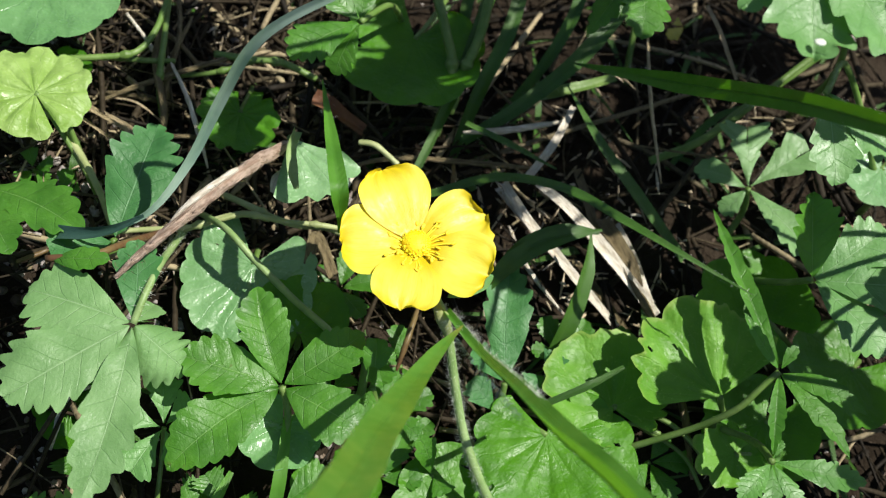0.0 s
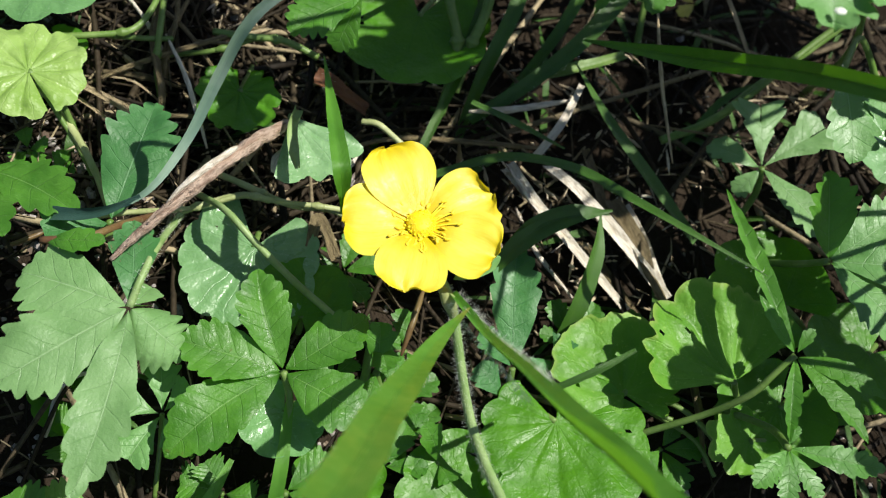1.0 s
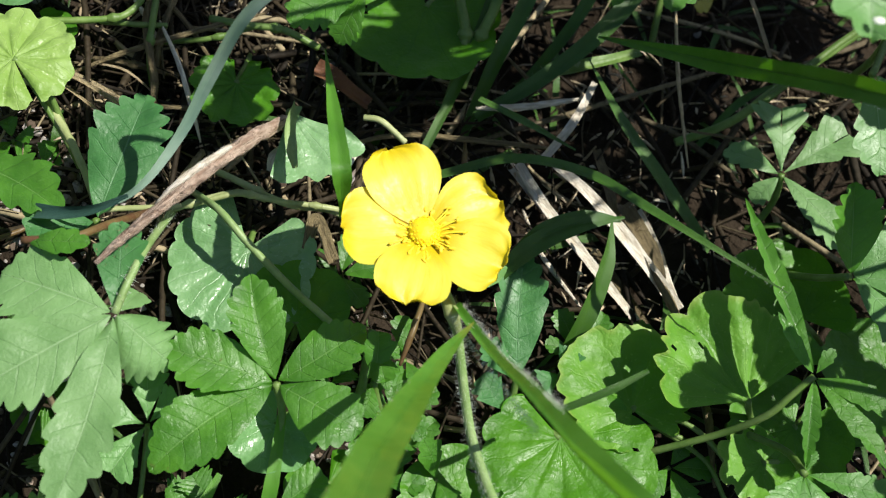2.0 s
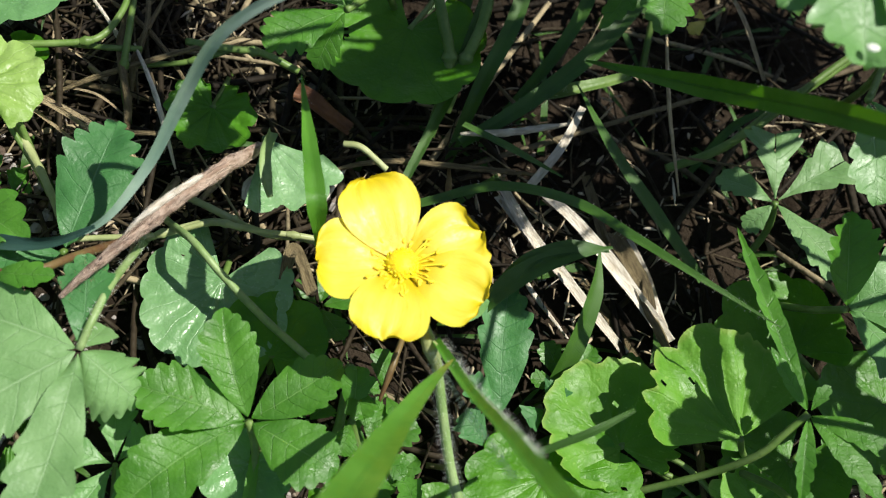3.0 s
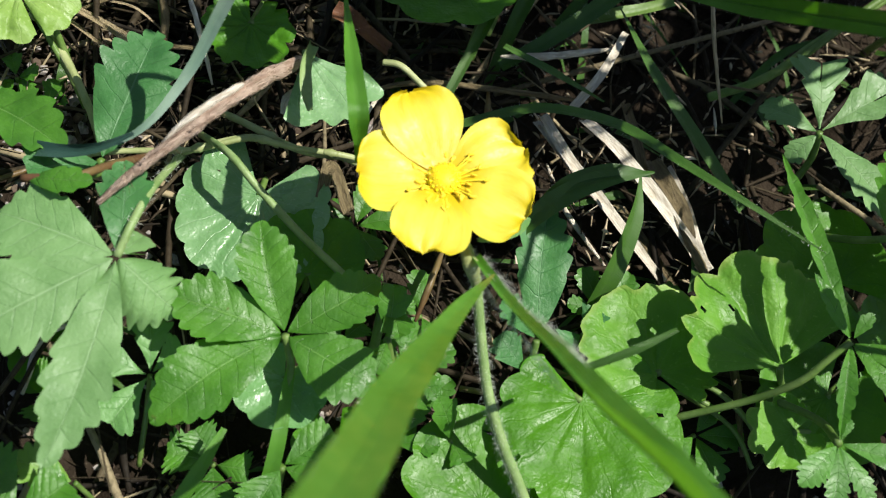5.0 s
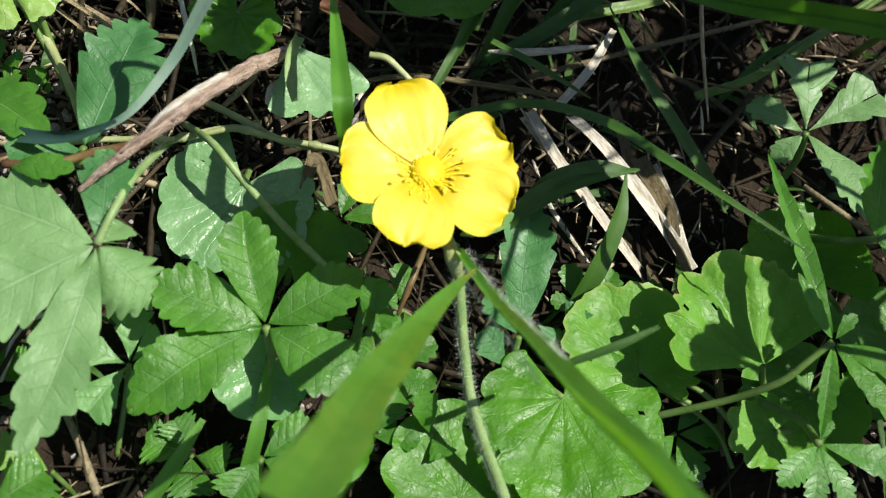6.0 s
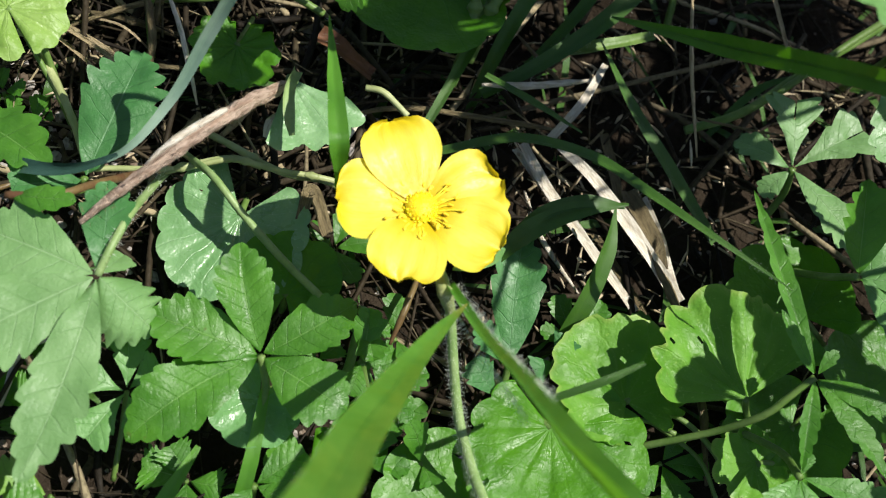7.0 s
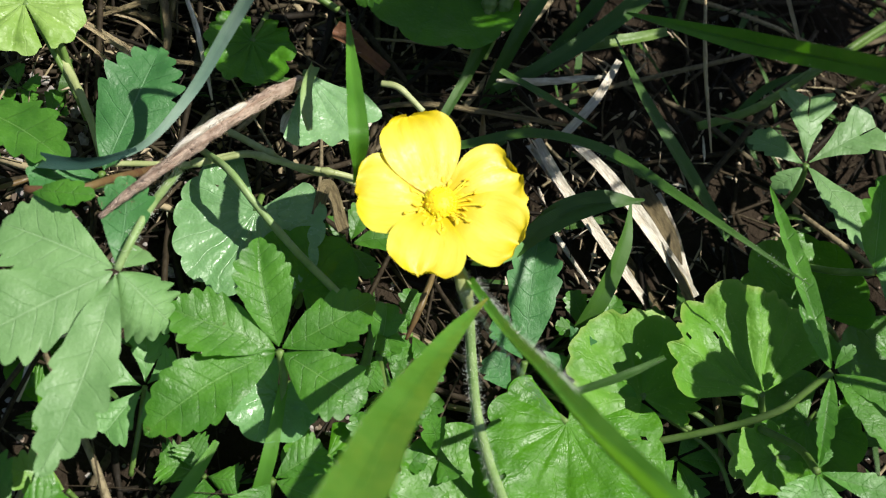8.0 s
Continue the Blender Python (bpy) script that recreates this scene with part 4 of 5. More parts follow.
# ---- grass ----
grass([(-50.2, 3.9, 19.0), (-43.5, 3.0, 22.0), (-37.2, 4.6, 26.0), (-32.3, 10.2, 31.0), (-28.7, 14.7, 39.0), (-25.1, 17.1, 48.0), (-20.6, 18.2, 54.0), (-12.4, 18.2, 62.0)], [0.5, 0.6, 0.9, 1.4, 1.75, 1.6, 1.3, 1.1], M_BLADEGREY, "grey-blue arching grass blade, dry and twisted at its foot", fold=0.5, up=(0.35, -0.3, 0.85))
grass([(-10.2, 4.5, 24.0), (-11.0, 5.7, 32.0), (-11.6, 8.9, 33.0), (-12.6, 15.7, 32.0), (-14.2, 26.8, 30.0)], [1.2, 2.6, 2.5, 1.9, 0.15], M_BLADE, "upright green grass tip behind the flower", fold=0.4, hairy=40)
grass([(50.9, -13.2, 84.0), (49.0, -4.0, 74.0), (43.9, 7.1, 62.0), (37.6, 24.7, 40.0), (27.2, 40.0, 22.0)], [2.6, 2.7, 2.8, 3.0, 0.3], M_BLADELONG, "long green grass blade lit at one end", fold=0.3, up=(-0.35, -0.55, 0.7), hairy=160, hair=0.7)
# Blades in the shaded parts use the grass tone with shade painted in.
grass([(49.2, 14.6, 4.0), (40.2, 22.6, 10.0), (33.4, 31.9, 12.0), (28.3, 43.2, 12.0)], [1.8, 2.5, 2.0, 0.2], M_BLADESHADE, "dark grass blade in the shade", twist=(0, 15))
grass([(4.8, 20.1, 10.0), (15.4, 21.8, 14.0), (25.0, 17.0, 20.0), (32.5, 10.0, 24.0), (40.7, 2.9, 27.0), (50.3, -3.5, 28.0)], [1.4, 1.7, 1.8, 1.6, 1.0, 0.2], M_BLADESHADE, "arching hairy grass blade over the dry straws", hairy=120, hair=0.7, fold=0.3)
grass([(13.9, 3.8, 10.0), (18.0, 7.4, 13.0), (24.0, 10.5, 15.0), (32.1, 13.0, 15.0)], [1.8, 3.2, 3.0, 0.4], M_BLADESHADE, "short shade-toned grass blade beside the flower", fold=0.3)
grass([(15.1, 6.4, 9.0), (19.7, 10.0, 14.0), (25.9, 12.4, 15.0), (31.8, 13.0, 14.0)], [1.4, 2.2, 2.2, 0.8], M_BLADESHADE, "shade-toned grass blade over the straws", fold=0.3)
grass([(26.4, -3.1, 2.0), (28.5, 1.2, 6.0), (30.5, 8.0, 10.0), (31.0, 14.1, 12.0)], [2.2, 3.0, 2.8, 0.5], M_BLADESHADE, "green grass blade standing among straws", fold=0.3, twist=(10, 40))
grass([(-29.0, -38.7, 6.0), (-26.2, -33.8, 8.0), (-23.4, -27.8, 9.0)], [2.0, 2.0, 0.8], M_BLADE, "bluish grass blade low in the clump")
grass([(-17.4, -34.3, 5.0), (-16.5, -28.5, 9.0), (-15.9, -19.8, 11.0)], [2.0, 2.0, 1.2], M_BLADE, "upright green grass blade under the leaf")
grass([(3.0, 26.6, 6.0), (6.0, 33.5, 8.0), (9.6, 42.4, 10.0), (13.4, 54.6, 12.0), (16.4, 64.3, 13.0)], [1.4, 1.6, 2.0, 2.2, 2.4], M_BLADESHADE, "shade-toned grass stem behind the flower", fold=0.5)
grass([(11.4, 34.2, 5.0), (20.6, 39.5, 9.0), (30.3, 47.9, 12.0), (37.4, 57.1, 14.0), (41.6, 64.9, 16.0)], [2.0, 2.6, 3.0, 3.2, 3.4], M_BLADESHADE, "broad hairy shade-toned grass blade", fold=0.3, hairy=120)
grass([(26.3, 26.9, 10.0), (18.0, 30.5, 11.0), (11.0, 34.6, 10.0)], [0.3, 1.4, 1.0], M_BLADESHADE, "thin dark grass blade in shade")
grass([(10.5, 35.1, -2.0), (13.9, 43.0, 8.0), (17.9, 51.1, 14.0), (20.4, 60.6, 18.0)], [1.6, 2.4, 2.6, 2.4], M_BLADESHADE, "shade-toned grass stem in the tangle", fold=0.4, hairy=60)
grass([(18.4, 42.3, 0.0), (25.2, 49.1, 8.0), (29.1, 54.9, 14.0), (31.6, 62.0, 18.0)], [1.4, 2.0, 2.2, 2.0], M_BLADESHADE, "shade-toned leaning grass blade", fold=0.4)
grass([(8.6, 50.2, 4.0), (10.3, 54.1, 9.0), (11.6, 61.6, 14.0)], [1.8, 2.2, 2.0], M_BLADESHADE, "shade-toned hairy grass stem", fold=0.5, hairy=60)
grass([(50.0, 36.3, -2.0), (57.2, 43.5, 4.0), (64.5, 45.8, 8.0)], [1.0, 1.5, 0.3], M_BLADESHADE, "thin grass blade lost in shade")
grass([(-50.5, 3.3, 19.6), (-46.6, 2.4, 21.6), (-42.4, 2.1, 24.2), (-38.1, 3.3, 26.6)], [2.2, 1.7, 1.2, 0.5], M_BLUEDARK, "dark withered strip at the foot of the grey grass", fold=0.5, wavy=0.6, up=(0.35, -0.3, 0.85))
# the two blades nearest to the sky
grass([(-14.0, -56.4, 86.0), (-10.2, -46.9, 71.0), (-7.7, -39.9, 61.0), (-4.4, -32.8, 52.0), (-1.5, -26.8, 45.0), (2.3, -19.7, 38.0), (6.7, -12.7, 31.0)], [5.2, 5.0, 4.7, 4.0, 3.0, 1.9, 0.2], M_BLADETIP, "broad green grass blade leaning over the plants", fold=0.18, twist=(-12, -12), hairy=90, hair=0.7)
hairy_leaf = grass([(14.8, -53.4, 80.0), (14.0, -45.6, 69.0), (12.4, -37.0, 57.0), (10.2, -26.9, 45.0), (8.1, -18.6, 35.0), (5.2, -7.9, 25.0)], [4.2, 4.0, 3.5, 2.8, 1.9, 1.3], M_BLADENEAR, "hairy green grass leaf curving past the flower stalk", fold=0.8, up=(0.15, -0.35, 0.85))
part("hairs", hairs("hairs", [(11.4, -32.3, 51.5), (10.2, -26.9, 45.0), (8.1, -18.6, 35.0), (5.2, -7.9, 25.0)], [1.7, 1.5, 1.1, 0.8], 700, 1.2, 8, 0.5, 0.013, None, (0, -0.5, 0.8)), hairy_leaf, "fine white hairs", "stuff")
grass([(17.1, -23.0, 28.0), (24.0, -20.5, 31.0), (28.8, -17.9, 32.0)], [0.9, 1.1, 0.6], M_BLADESHADE, "stub of a dark grass blade", up=(-0.75, -0.35, 0.45), fold=0.5)

# ---- unseen taller plants beside the clump, sunny side: added to cast the deep shade ----


def caster_plant(foot, leaves, label):
    """An unseen shade caster: upright leafy stalk with broad leaves (place, radius, tilt)."""
    top = max((l[0] for l in leaves), key=lambda p: p[2])
    t = thing("shade_caster", foot, label, "plant", "tall plants")
    line = [foot, (foot[0] * 0.9 + top[0] * 0.1, foot[1] * 0.9 + top[1] * 0.1, top[2] * 0.5), (foot[0] * 0.6 + top[0] * 0.4, foot[1] * 0.6 + top[1] * 0.4, top[2] * 0.95)]
    part("stalk", tube("stalk", line, [1.4, 1.2, 0.8], M_STALK, 8, 20), t)
    for i, (p, radius, tilt) in enumerate(leaves):
        q = Vector(line[2]).lerp(Vector(line[1]), min(1.0, max(0.0, (line[2][2] - p[2]) / (line[2][2] * 0.5))))
        away = Vector(p) - q
        flat = Vector((away.x, away.y, 0)).normalized()
        base = Vector(p) - flat * radius * 0.35
        part("leaf_blade", round_leaf_mesh(base, Vector(p) + flat, radius, M_CASTER, (tilt[0], tilt[1], 1), 9, 0.12, 50, 0.05, 1.2, i + foot[0]), t)
        part("leaf_stalk", tube("leaf_stalk", [q, (q + base) / 2 + Vector((0, 0, 2)), base], [0.6, 0.5, 0.5], M_STALK, 6, 10), t)
    return t


caster_plant((112, 62, -1), [((42.3, 43.9, 88.0), 11, (0.2, 0)), ((34.3, 39.7, 84.0), 12, (0, 0.1)), ((44.0, 59.5, 90.0), 11, (0, 0)), ((13.5, 28.3, 86.0), 7.5, (0, 0)), ((-1.5, 30.1, 92.0), 4.5, (0, 0)), ((8.8, 55.4, 92.0), 12, (0, 0)), ((55.4, 58.3, 94.0), 5, (0, 0)), ((2.2, 45.1, 90.0), 7, (0, 0)), ((23.0, 29.7, 88.0), 5, (0, 0)), ((59.5, 48.5, 92.0), 8, (0, 0.2)), ((51.5, 53.1, 92.0), 7, (0, 0)), ((5.5, 37.5, 88.0), 5.5, (0, 0))], "unseen leafy shade caster on the sunny side")
caster_plant((122, 50, -4), [((84.2, 48.8, 90.0), 9, (0.1, 0.1)), ((63.2, 30.1, 100.0), 9, (0, 0)), ((66.4, 38.2, 98.0), 10, (0, 0)), ((127.0, 73.2, 98.0), 10, (0, 0)), ((69.8, 25.2, 72.0), 5, (0, 0)), ((65.2, 26.9, 102.0), 7, (0, 0)), ((106.3, 66.9, 100.0), 13, (0, 0)), ((121.2, 70.5, 98.0), 13, (0, 0)), ((107.9, 46.7, 98.0), 9, (0, 0)), ((82.6, 36.8, 98.0), 7, (0, 0)), ((65.3, 14.0, 94.0), 4, (0, 0)), ((97.6, 54.0, 88.0), 9, (0, 0)), ((80.7, 35.3, 88.0), 8, (0, 0)), ((92.0, 30.3, 90.0), 6, (0, 0)), ((81.0, 25.5, 88.0), 5, (0, 0)), ((93.5, 40.1, 92.0), 6, (0, 0)), ((57.5, 23.0, 88.0), 5.5, (0, 0)), ((49.6, 24.9, 88.0), 3.8, (0, 0)), ((63.5, 27.2, 88.0), 4.5, (0, 0))], "unseen leafy shade caster beside the grass")
caster_plant((118, 8, -1), [((76.5, 3.3, 56.0), 7.5, (0.1, 0)), ((77.7, -4.4, 54.0), 7, (0, 0)), ((78.1, 22.7, 70.0), 4, (0, 0)), ((78.3, 11.9, 56.0), 6.5, (0, 0)), ((105.3, 19.2, 58.0), 6, (0, 0)), ((77.0, -5.5, 55.0), 4.0, (0, 0)), ((81.5, -10.5, 55.5), 3.6, (0, 0)), ((82.5, -18.5, 55.5), 3.4, (0, 0))], "unseen leafy shade caster over the shaded leaves")
caster_plant((108, -34, -1), [((84.8, -24.9, 56.0), 5, (0, 0.1)), ((93.8, -13.9, 56.0), 8, (0, 0)), ((92.3, -20.9, 56.0), 7, (0, 0)), ((78.1, -6.3, 56.0), 4.2, (0, 0)), ((102.3, -5.3, 57.0), 9, (0, 0)), ((85.1, -14.5, 56.0), 5, (0, 0)), ((94.7, 1.9, 58.0), 8, (0, 0)), ((66.9, -10.1, 56.0), 6, (0.1, 0.2))], "unseen leafy shade caster at the edge of the clump")

def sky_blocker(foot, tall, spread, count, seed):
    """An unseen leafy plant added around the clump to block sky light."""
    rnd = random.Random(seed)
    leaves = []
    for k in range(count):
        a = rnd.uniform(0, 6.283)
        s = (k + 0.5) / count
        r = spread * rnd.uniform(0.4, 1.0)
        leaves.append(((foot[0] + r * math.cos(a), foot[1] + r * math.sin(a), tall * (0.25 + 0.75 * s)), rnd.uniform(14, 24), (rnd.uniform(-0.3, 0.3), rnd.uniform(-0.3, 0.3))))
    return caster_plant(foot, leaves, "unseen leafy sky blocker around the clump")


# Out of view; they dim the sky light that reaches the clump.
sky_blocker((10, 170, -5), 190, 45, 14, 2)
sky_blocker((90, 165, -5), 210, 45, 14, 3)
sky_blocker((-70, 185, -5), 180, 45, 14, 4)
sky_blocker((230, 60, -5), 190, 40, 14, 5)
sky_blocker((220, -60, -5), 180, 40, 12, 6)

# ---- stick, stalks and straws ----


def stick():
    t = thing("stick", (-40.9, -6.3, 26.0), "broken brown twig with frayed bark", "stick")
    pts = [(-41.0, -6.5, 26.0), (-37.0, -2.6, 28.0), (-32.0, 2.1, 29.5), (-26.9, 7.2, 30.5), (-23.3, 13.0, 27.0), (-18.8, 21.0, 20.0)]
    part("wood", tube("wood", pts, [0.28, 0.66, 0.82, 0.92, 1.02, 0.85], M_STICK, 14, 90, 0.45), t)
    for k, (a, b, r) in enumerate((((-36.4, -2.3, 29.2), (-30.0, 4.4, 31.0), 0.2), ((-31.0, 2.2, 30.6), (-24.6, 10.2, 29.6), 0.16), ((-27.6, 5.9, 30.8), (-21.4, 15.6, 25.4), 0.22))):
        a, b = Vector(a), Vector(b)
        part("bark_flake", tube("bark_flake", [a, a.lerp(b, 0.4) + Vector((0, 0, 0.25)), b], [0.1, r, 0.12], M_STICK, 7, 24, 0.6, k), t)
    part("split_bark", tube("split_bark", [(-34.2, 1.1, 29.0), (-31.3, 3.8, 31.0), (-27.0, 7.8, 31.5), (-25.5, 9.4, 31.0)], [0.25, 0.45, 0.5, 0.3], M_STRAW, 7, 20, 0.4), t, "pale split bark")
    part("fibre_fuzz", hairs("fibre_fuzz", pts, 1.1, 200, 0.8, 5, 1.2, 0.04, M_STRAWDULL), t, "", "stuff")


stick()
runner([(-51.5, 9.3, 6.0), (-42.2, 11.2, 7.0), (-32.6, 12.1, 8.0), (-24.9, 14.4, 9.0), (-18.6, 14.3, 8.0), (-10.4, 14.4, 7.0), (-3.0, 15.5, 2.0)], 0.45, M_STALKPALE, "pale green creeping stem with joints", (0.3, 0.55, 0.78))
runner([(-56.8, 28.0, 16.0), (-53.7, 24.5, 13.0), (-50.1, 20.5, 9.0), (-47.8, 18.0, 3.0)], 0.45, M_STALK, "curved green leaf stalk in the sun")
runner([(-56.7, 39.1, 12.0), (-47.9, 40.6, 12.0), (-44.0, 42.2, 12.0), (-41.7, 46.5, 12.0), (-40.1, 54.4, 12.0)], 0.55, M_STALK, "green creeping stem across the straws", (0.35,))
runner([(-48.2, 41.7, 10.0), (-42.7, 41.8, 10.0), (-38.2, 42.9, 9.0)], 0.45, M_STALK, "short green side stem")
runner([(-32.0, 17.5, 3.0), (-29.6, 12.6, 10.0), (-26.6, 8.5, 14.0), (-22.5, 4.5, 13.0), (-16.1, -0.8, 11.0), (-8.7, -4.7, 6.0)], 0.55, M_STEM, "green stalk passing under the leaves")
runner([(-7.1, 27.8, 12.0), (-4.4, 27.1, 12.5), (-0.5, 24.7, 11.0)], 0.5, M_STALKPALE, "short pale cut stalk", ())
runner([(-3.8, -4.4, 6.0), (-4.8, -12.5, 5.0), (-6.1, -17.9, 2.0)], 0.7, M_STALK, "green stalk in a dark gap")
runner([(57.7, 39.0, 10.0), (68.8, 48.2, 14.0), (76.3, 53.5, 18.0), (81.4, 57.2, 22.0)], 0.6, M_STALK, "green leaf stalk in the shade")
runner([(44.8, 33.9, 4.0), (53.4, 37.0, 7.0), (61.3, 42.9, 10.0), (71.1, 49.7, 14.0), (78.6, 55.0, 18.0)], 0.75, M_STALK, "long green leaf stalk in the shade")
runner([(-62.4, 22.0, 3.0), (-53.7, 10.7, 4.0), (-59.5, 4.8, 5.0)], 0.4, M_STALKRED, "thin reddish stalk by the soil")

runner([(-34.6, 11.4, 7.5), (-29.6, 13.2, 8.5), (-24.6, 15.2, 8.0), (-20.6, 14.7, 7.5)], 0.5, M_STALKPALE, "pale creeping stem that meets a thick joint", (0.22,), 3)
runner([(-32.0, 23.5, 1.0), (-27.6, 19.8, 5.0), (-22.9, 16.7, 7.0), (-20.6, 15.2, 7.6), (-16.1, 14.3, 7.0), (-10.4, 14.5, 6.0), (-2.0, 13.0, 1.0)], 0.55, M_STALKPALE, "thick pale stem with a swollen joint", (0.4,), 4)
runner([(-40.0, 10.0, 7.0), (-44.3, 7.4, 7.0), (-50.8, 5.5, 5.0)], 0.42, M_STALK, "thin green stem under the grass", (), 5)
runner([(-17.0, 12.5, 3.0), (-18.4, 7.0, 5.0), (-17.5, 2.0, 2.0)], 0.4, M_STALK, "short green stem in a gap", (), 6)
for pts, r in (
    ([(34.0, -8.4, 1.0), (40.0, -7.8, 4.0), (47.0, -8.8, 4.0), (54.0, -12.4, 2.0)], 0.4),
    ([(36.0, -11.6, 2.0), (43.5, -14.3, 3.5), (48.5, -18.4, 3.0), (51.8, -23.0, 1.0)], 0.45),
    ([(39.0, -13.9, 1.0), (46.0, -19.5, 3.0), (49.1, -24.9, 2.0)], 0.35),
    ([(35.4, -15.3, 3.0), (38.5, -15.6, 4.5), (42.5, -16.8, 4.0)], 0.4),
    ([(50.5, -14.4, 4.0), (54.5, -15.6, 5.0), (58.1, -17.3, 4.0), (61.5, -21.4, 1.0)], 0.42),
):
    runner(pts, r, M_STALK, "thin green stem in the dark gap", (), len(pts))
straw([(25.1, 27.9, 2.5), (30.5, 19.9, 5.5), (36.8, 11.8, 5.5), (43.9, 4.4, 2.5)], 0, M_STRAW, "broad bleached dry straw", True, 2.3, 1, twist=(-15, 10))
straw([(18.8, 28.5, 1.5), (23.1, 19.3, 3.5), (28.6, 12.2, 3.5), (37.6, 2.8, 0.5)], 0, M_STRAW, "bleached flat dry straw on the litter", True, 1.7, 2)
straw([(37.7, 21.1, 2.5), (40.4, 13.1, 3.5), (43.1, 6.4, 2.5)], 0, M_STRAW, "bleached torn straw on the litter", True, 2.0, 3)
straw([(18.0, 27.9, 0.5), (24.9, 16.2, 3.5), (33.7, 7.3, 1.5)], 0, M_STRAW, "narrow bleached dry straw", True, 1.2, 31)
straw([(30.5, 19.0, -3.0), (35.2, 9.1, 0.0), (41.9, 1.5, -3.0)], 0, M_STRAWDULL, "narrow greyish dry straw", True, 1.3, 32)
straw([(20.6, 22.7, -3.0), (22.7, 13.6, -0.0), (29.6, 5.5, -2.0)], 0.4, M_STRAW, "round pale dry straw stalk", seed=33)
straw([(32.5, 33.5, 0.0), (34.0, 23.3, 2.0), (36.3, 18.9, -2.0)], 0, M_STRAWDULL, "brownish dry leaf strip upright", True, 1.6, 34)
straw([(17.1, 48.8, 2.0), (21.5, 41.1, 5.0), (29.1, 36.7, 2.0)], 0.35, M_STRAWDULL, "thin brown dry stem in shade", seed=35)
straw([(-5.7, 31.2, 0.0), (-7.6, 26.4, 2.0), (-10.1, 22.9, -2.0)], 0.35, M_STRAW, "short pale straw behind the flower", seed=36)
straw([(-48.5, 36.6, 6.0), (-44.8, 34.9, 8.0), (-42.4, 33.8, 8.0), (-39.5, 33.0, 5.0)], 0, M_STRAWTAN, "short broken pale stalk", True, 0.45, 37)
straw([(-36.5, 54.7, 6.0), (-39.2, 42.9, 7.0), (-39.4, 33.6, 2.0)], 0.5, M_STRAWDULL, "olive dry stalk in the tangle", seed=38)
straw([(-46.2, 54.8, 6.0), (-36.6, 45.9, 8.0), (-29.4, 37.8, 4.0)], 0.4, M_STRAWDULL, "thin olive dry stalk", seed=39)
straw([(43.8, 58.1, 12.0), (42.8, 40.2, 13.0), (43.3, 23.8, 13.0)], 0.3, M_STRAWTAN, "thin upright dry straw", seed=4)
straw([(55.4, 63.3, 12.0), (57.4, 57.2, 12.0), (59.7, 47.9, 11.0)], 0, M_STRAWTAN, "frayed pale straw hanging in the shade", True, 0.8, 5)
straw([(11.0, 34.7, 7.0), (18.7, 35.3, 8.0), (28.8, 38.1, 8.0)], 0.55, M_STRAW, "pale dry stalk in the litter", seed=6)
straw([(21.8, 26.6, 6.0), (26.3, 32.5, 9.0), (30.1, 40.5, 9.0)], 0, M_STRAW, "white dry straw among dark grass", True, 1.3, 7)
straw([(22.9, 42.2, 8.0), (29.8, 44.0, 9.0), (37.8, 46.6, 10.0)], 0, M_STALK, "flat tan dry leaf", True, 2.0, 8)
straw([(-60.0, 35.2, 9.0), (-55.4, 32.6, 11.0), (-49.1, 29.4, 12.0), (-42.0, 25.8, 11.0), (-38.5, 24.2, 8.0)], 0, M_STRAWTAN, "flat tan dry straw among the leaves", True, 0.6, 9, twist=(0, 35))
straw([(-61.0, 35.5, 6.0), (-57.3, 33.6, 9.0), (-51.2, 29.4, 9.5), (-44.6, 25.0, 8.5), (-41.0, 22.5, 5.0)], 0, M_STRAWTAN, "narrow tan dry straw among the leaves", True, 0.5, 10, twist=(20, 0))
straw([(-53.0, 35.0, 6.0), (-47.0, 31.4, 7.5), (-42.5, 28.6, 8.0), (-37.0, 26.0, 5.0)], 0, M_STRAWTAN, "short frayed tan straw on the litter", True, 0.7, 43, twist=(-20, 20))
straw([(-60.5, 31.0, 5.0), (-56.4, 28.9, 11.0), (-51.4, 22.6, 11.5), (-47.2, 15.8, 11.5), (-45.0, 11.0, 7.0)], 0.6, M_STALKPALE, "thick olive dry stem bending down to the leaf", seed=44)
straw([(-46.8, 28.5, 7.0), (-37.8, 28.7, 8.0), (-30.6, 30.2, 6.0)], 0.4, M_STRAWDULL, "dull brown dry stalk on the soil", seed=11)
straw([(-39.4, 43.7, 9.0), (-35.6, 35.4, 10.0), (-33.0, 28.6, 9.0), (-31.2, 24.3, 6.0)], 0.38, M_STRAW, "bent pale dry straw", seed=12)
straw([(-39.0, 25.2, 3.0), (-39.1, 33.0, 8.0), (-41.5, 43.5, 9.0), (-40.0, 52.4, 10.0)], 0.6, M_STRAWDULL, "dull brown upright dry stalk", seed=13)
straw([(-52.1, 34.2, 6.0), (-43.3, 38.2, 8.0), (-31.7, 43.4, 9.0), (-23.4, 46.5, 10.0)], 0.45, M_STRAWDULL, "dull brown dry stalk on the soil", seed=14)
straw([(-9.7, 27.2, 4.0), (-0.3, 29.7, 5.0), (15.2, 30.0, 5.0), (25.4, 30.4, 4.0)], 0.45, M_STRAWDULL, "dull dry stalk behind the flower", seed=15)
straw([(-9.9, 6.5, 5.0), (-13.0, 11.8, 8.0), (-14.1, 7.2, 7.0)], 0, M_STRAWDULL, "folded tan dry leaf strip", True, 1.9, 16)
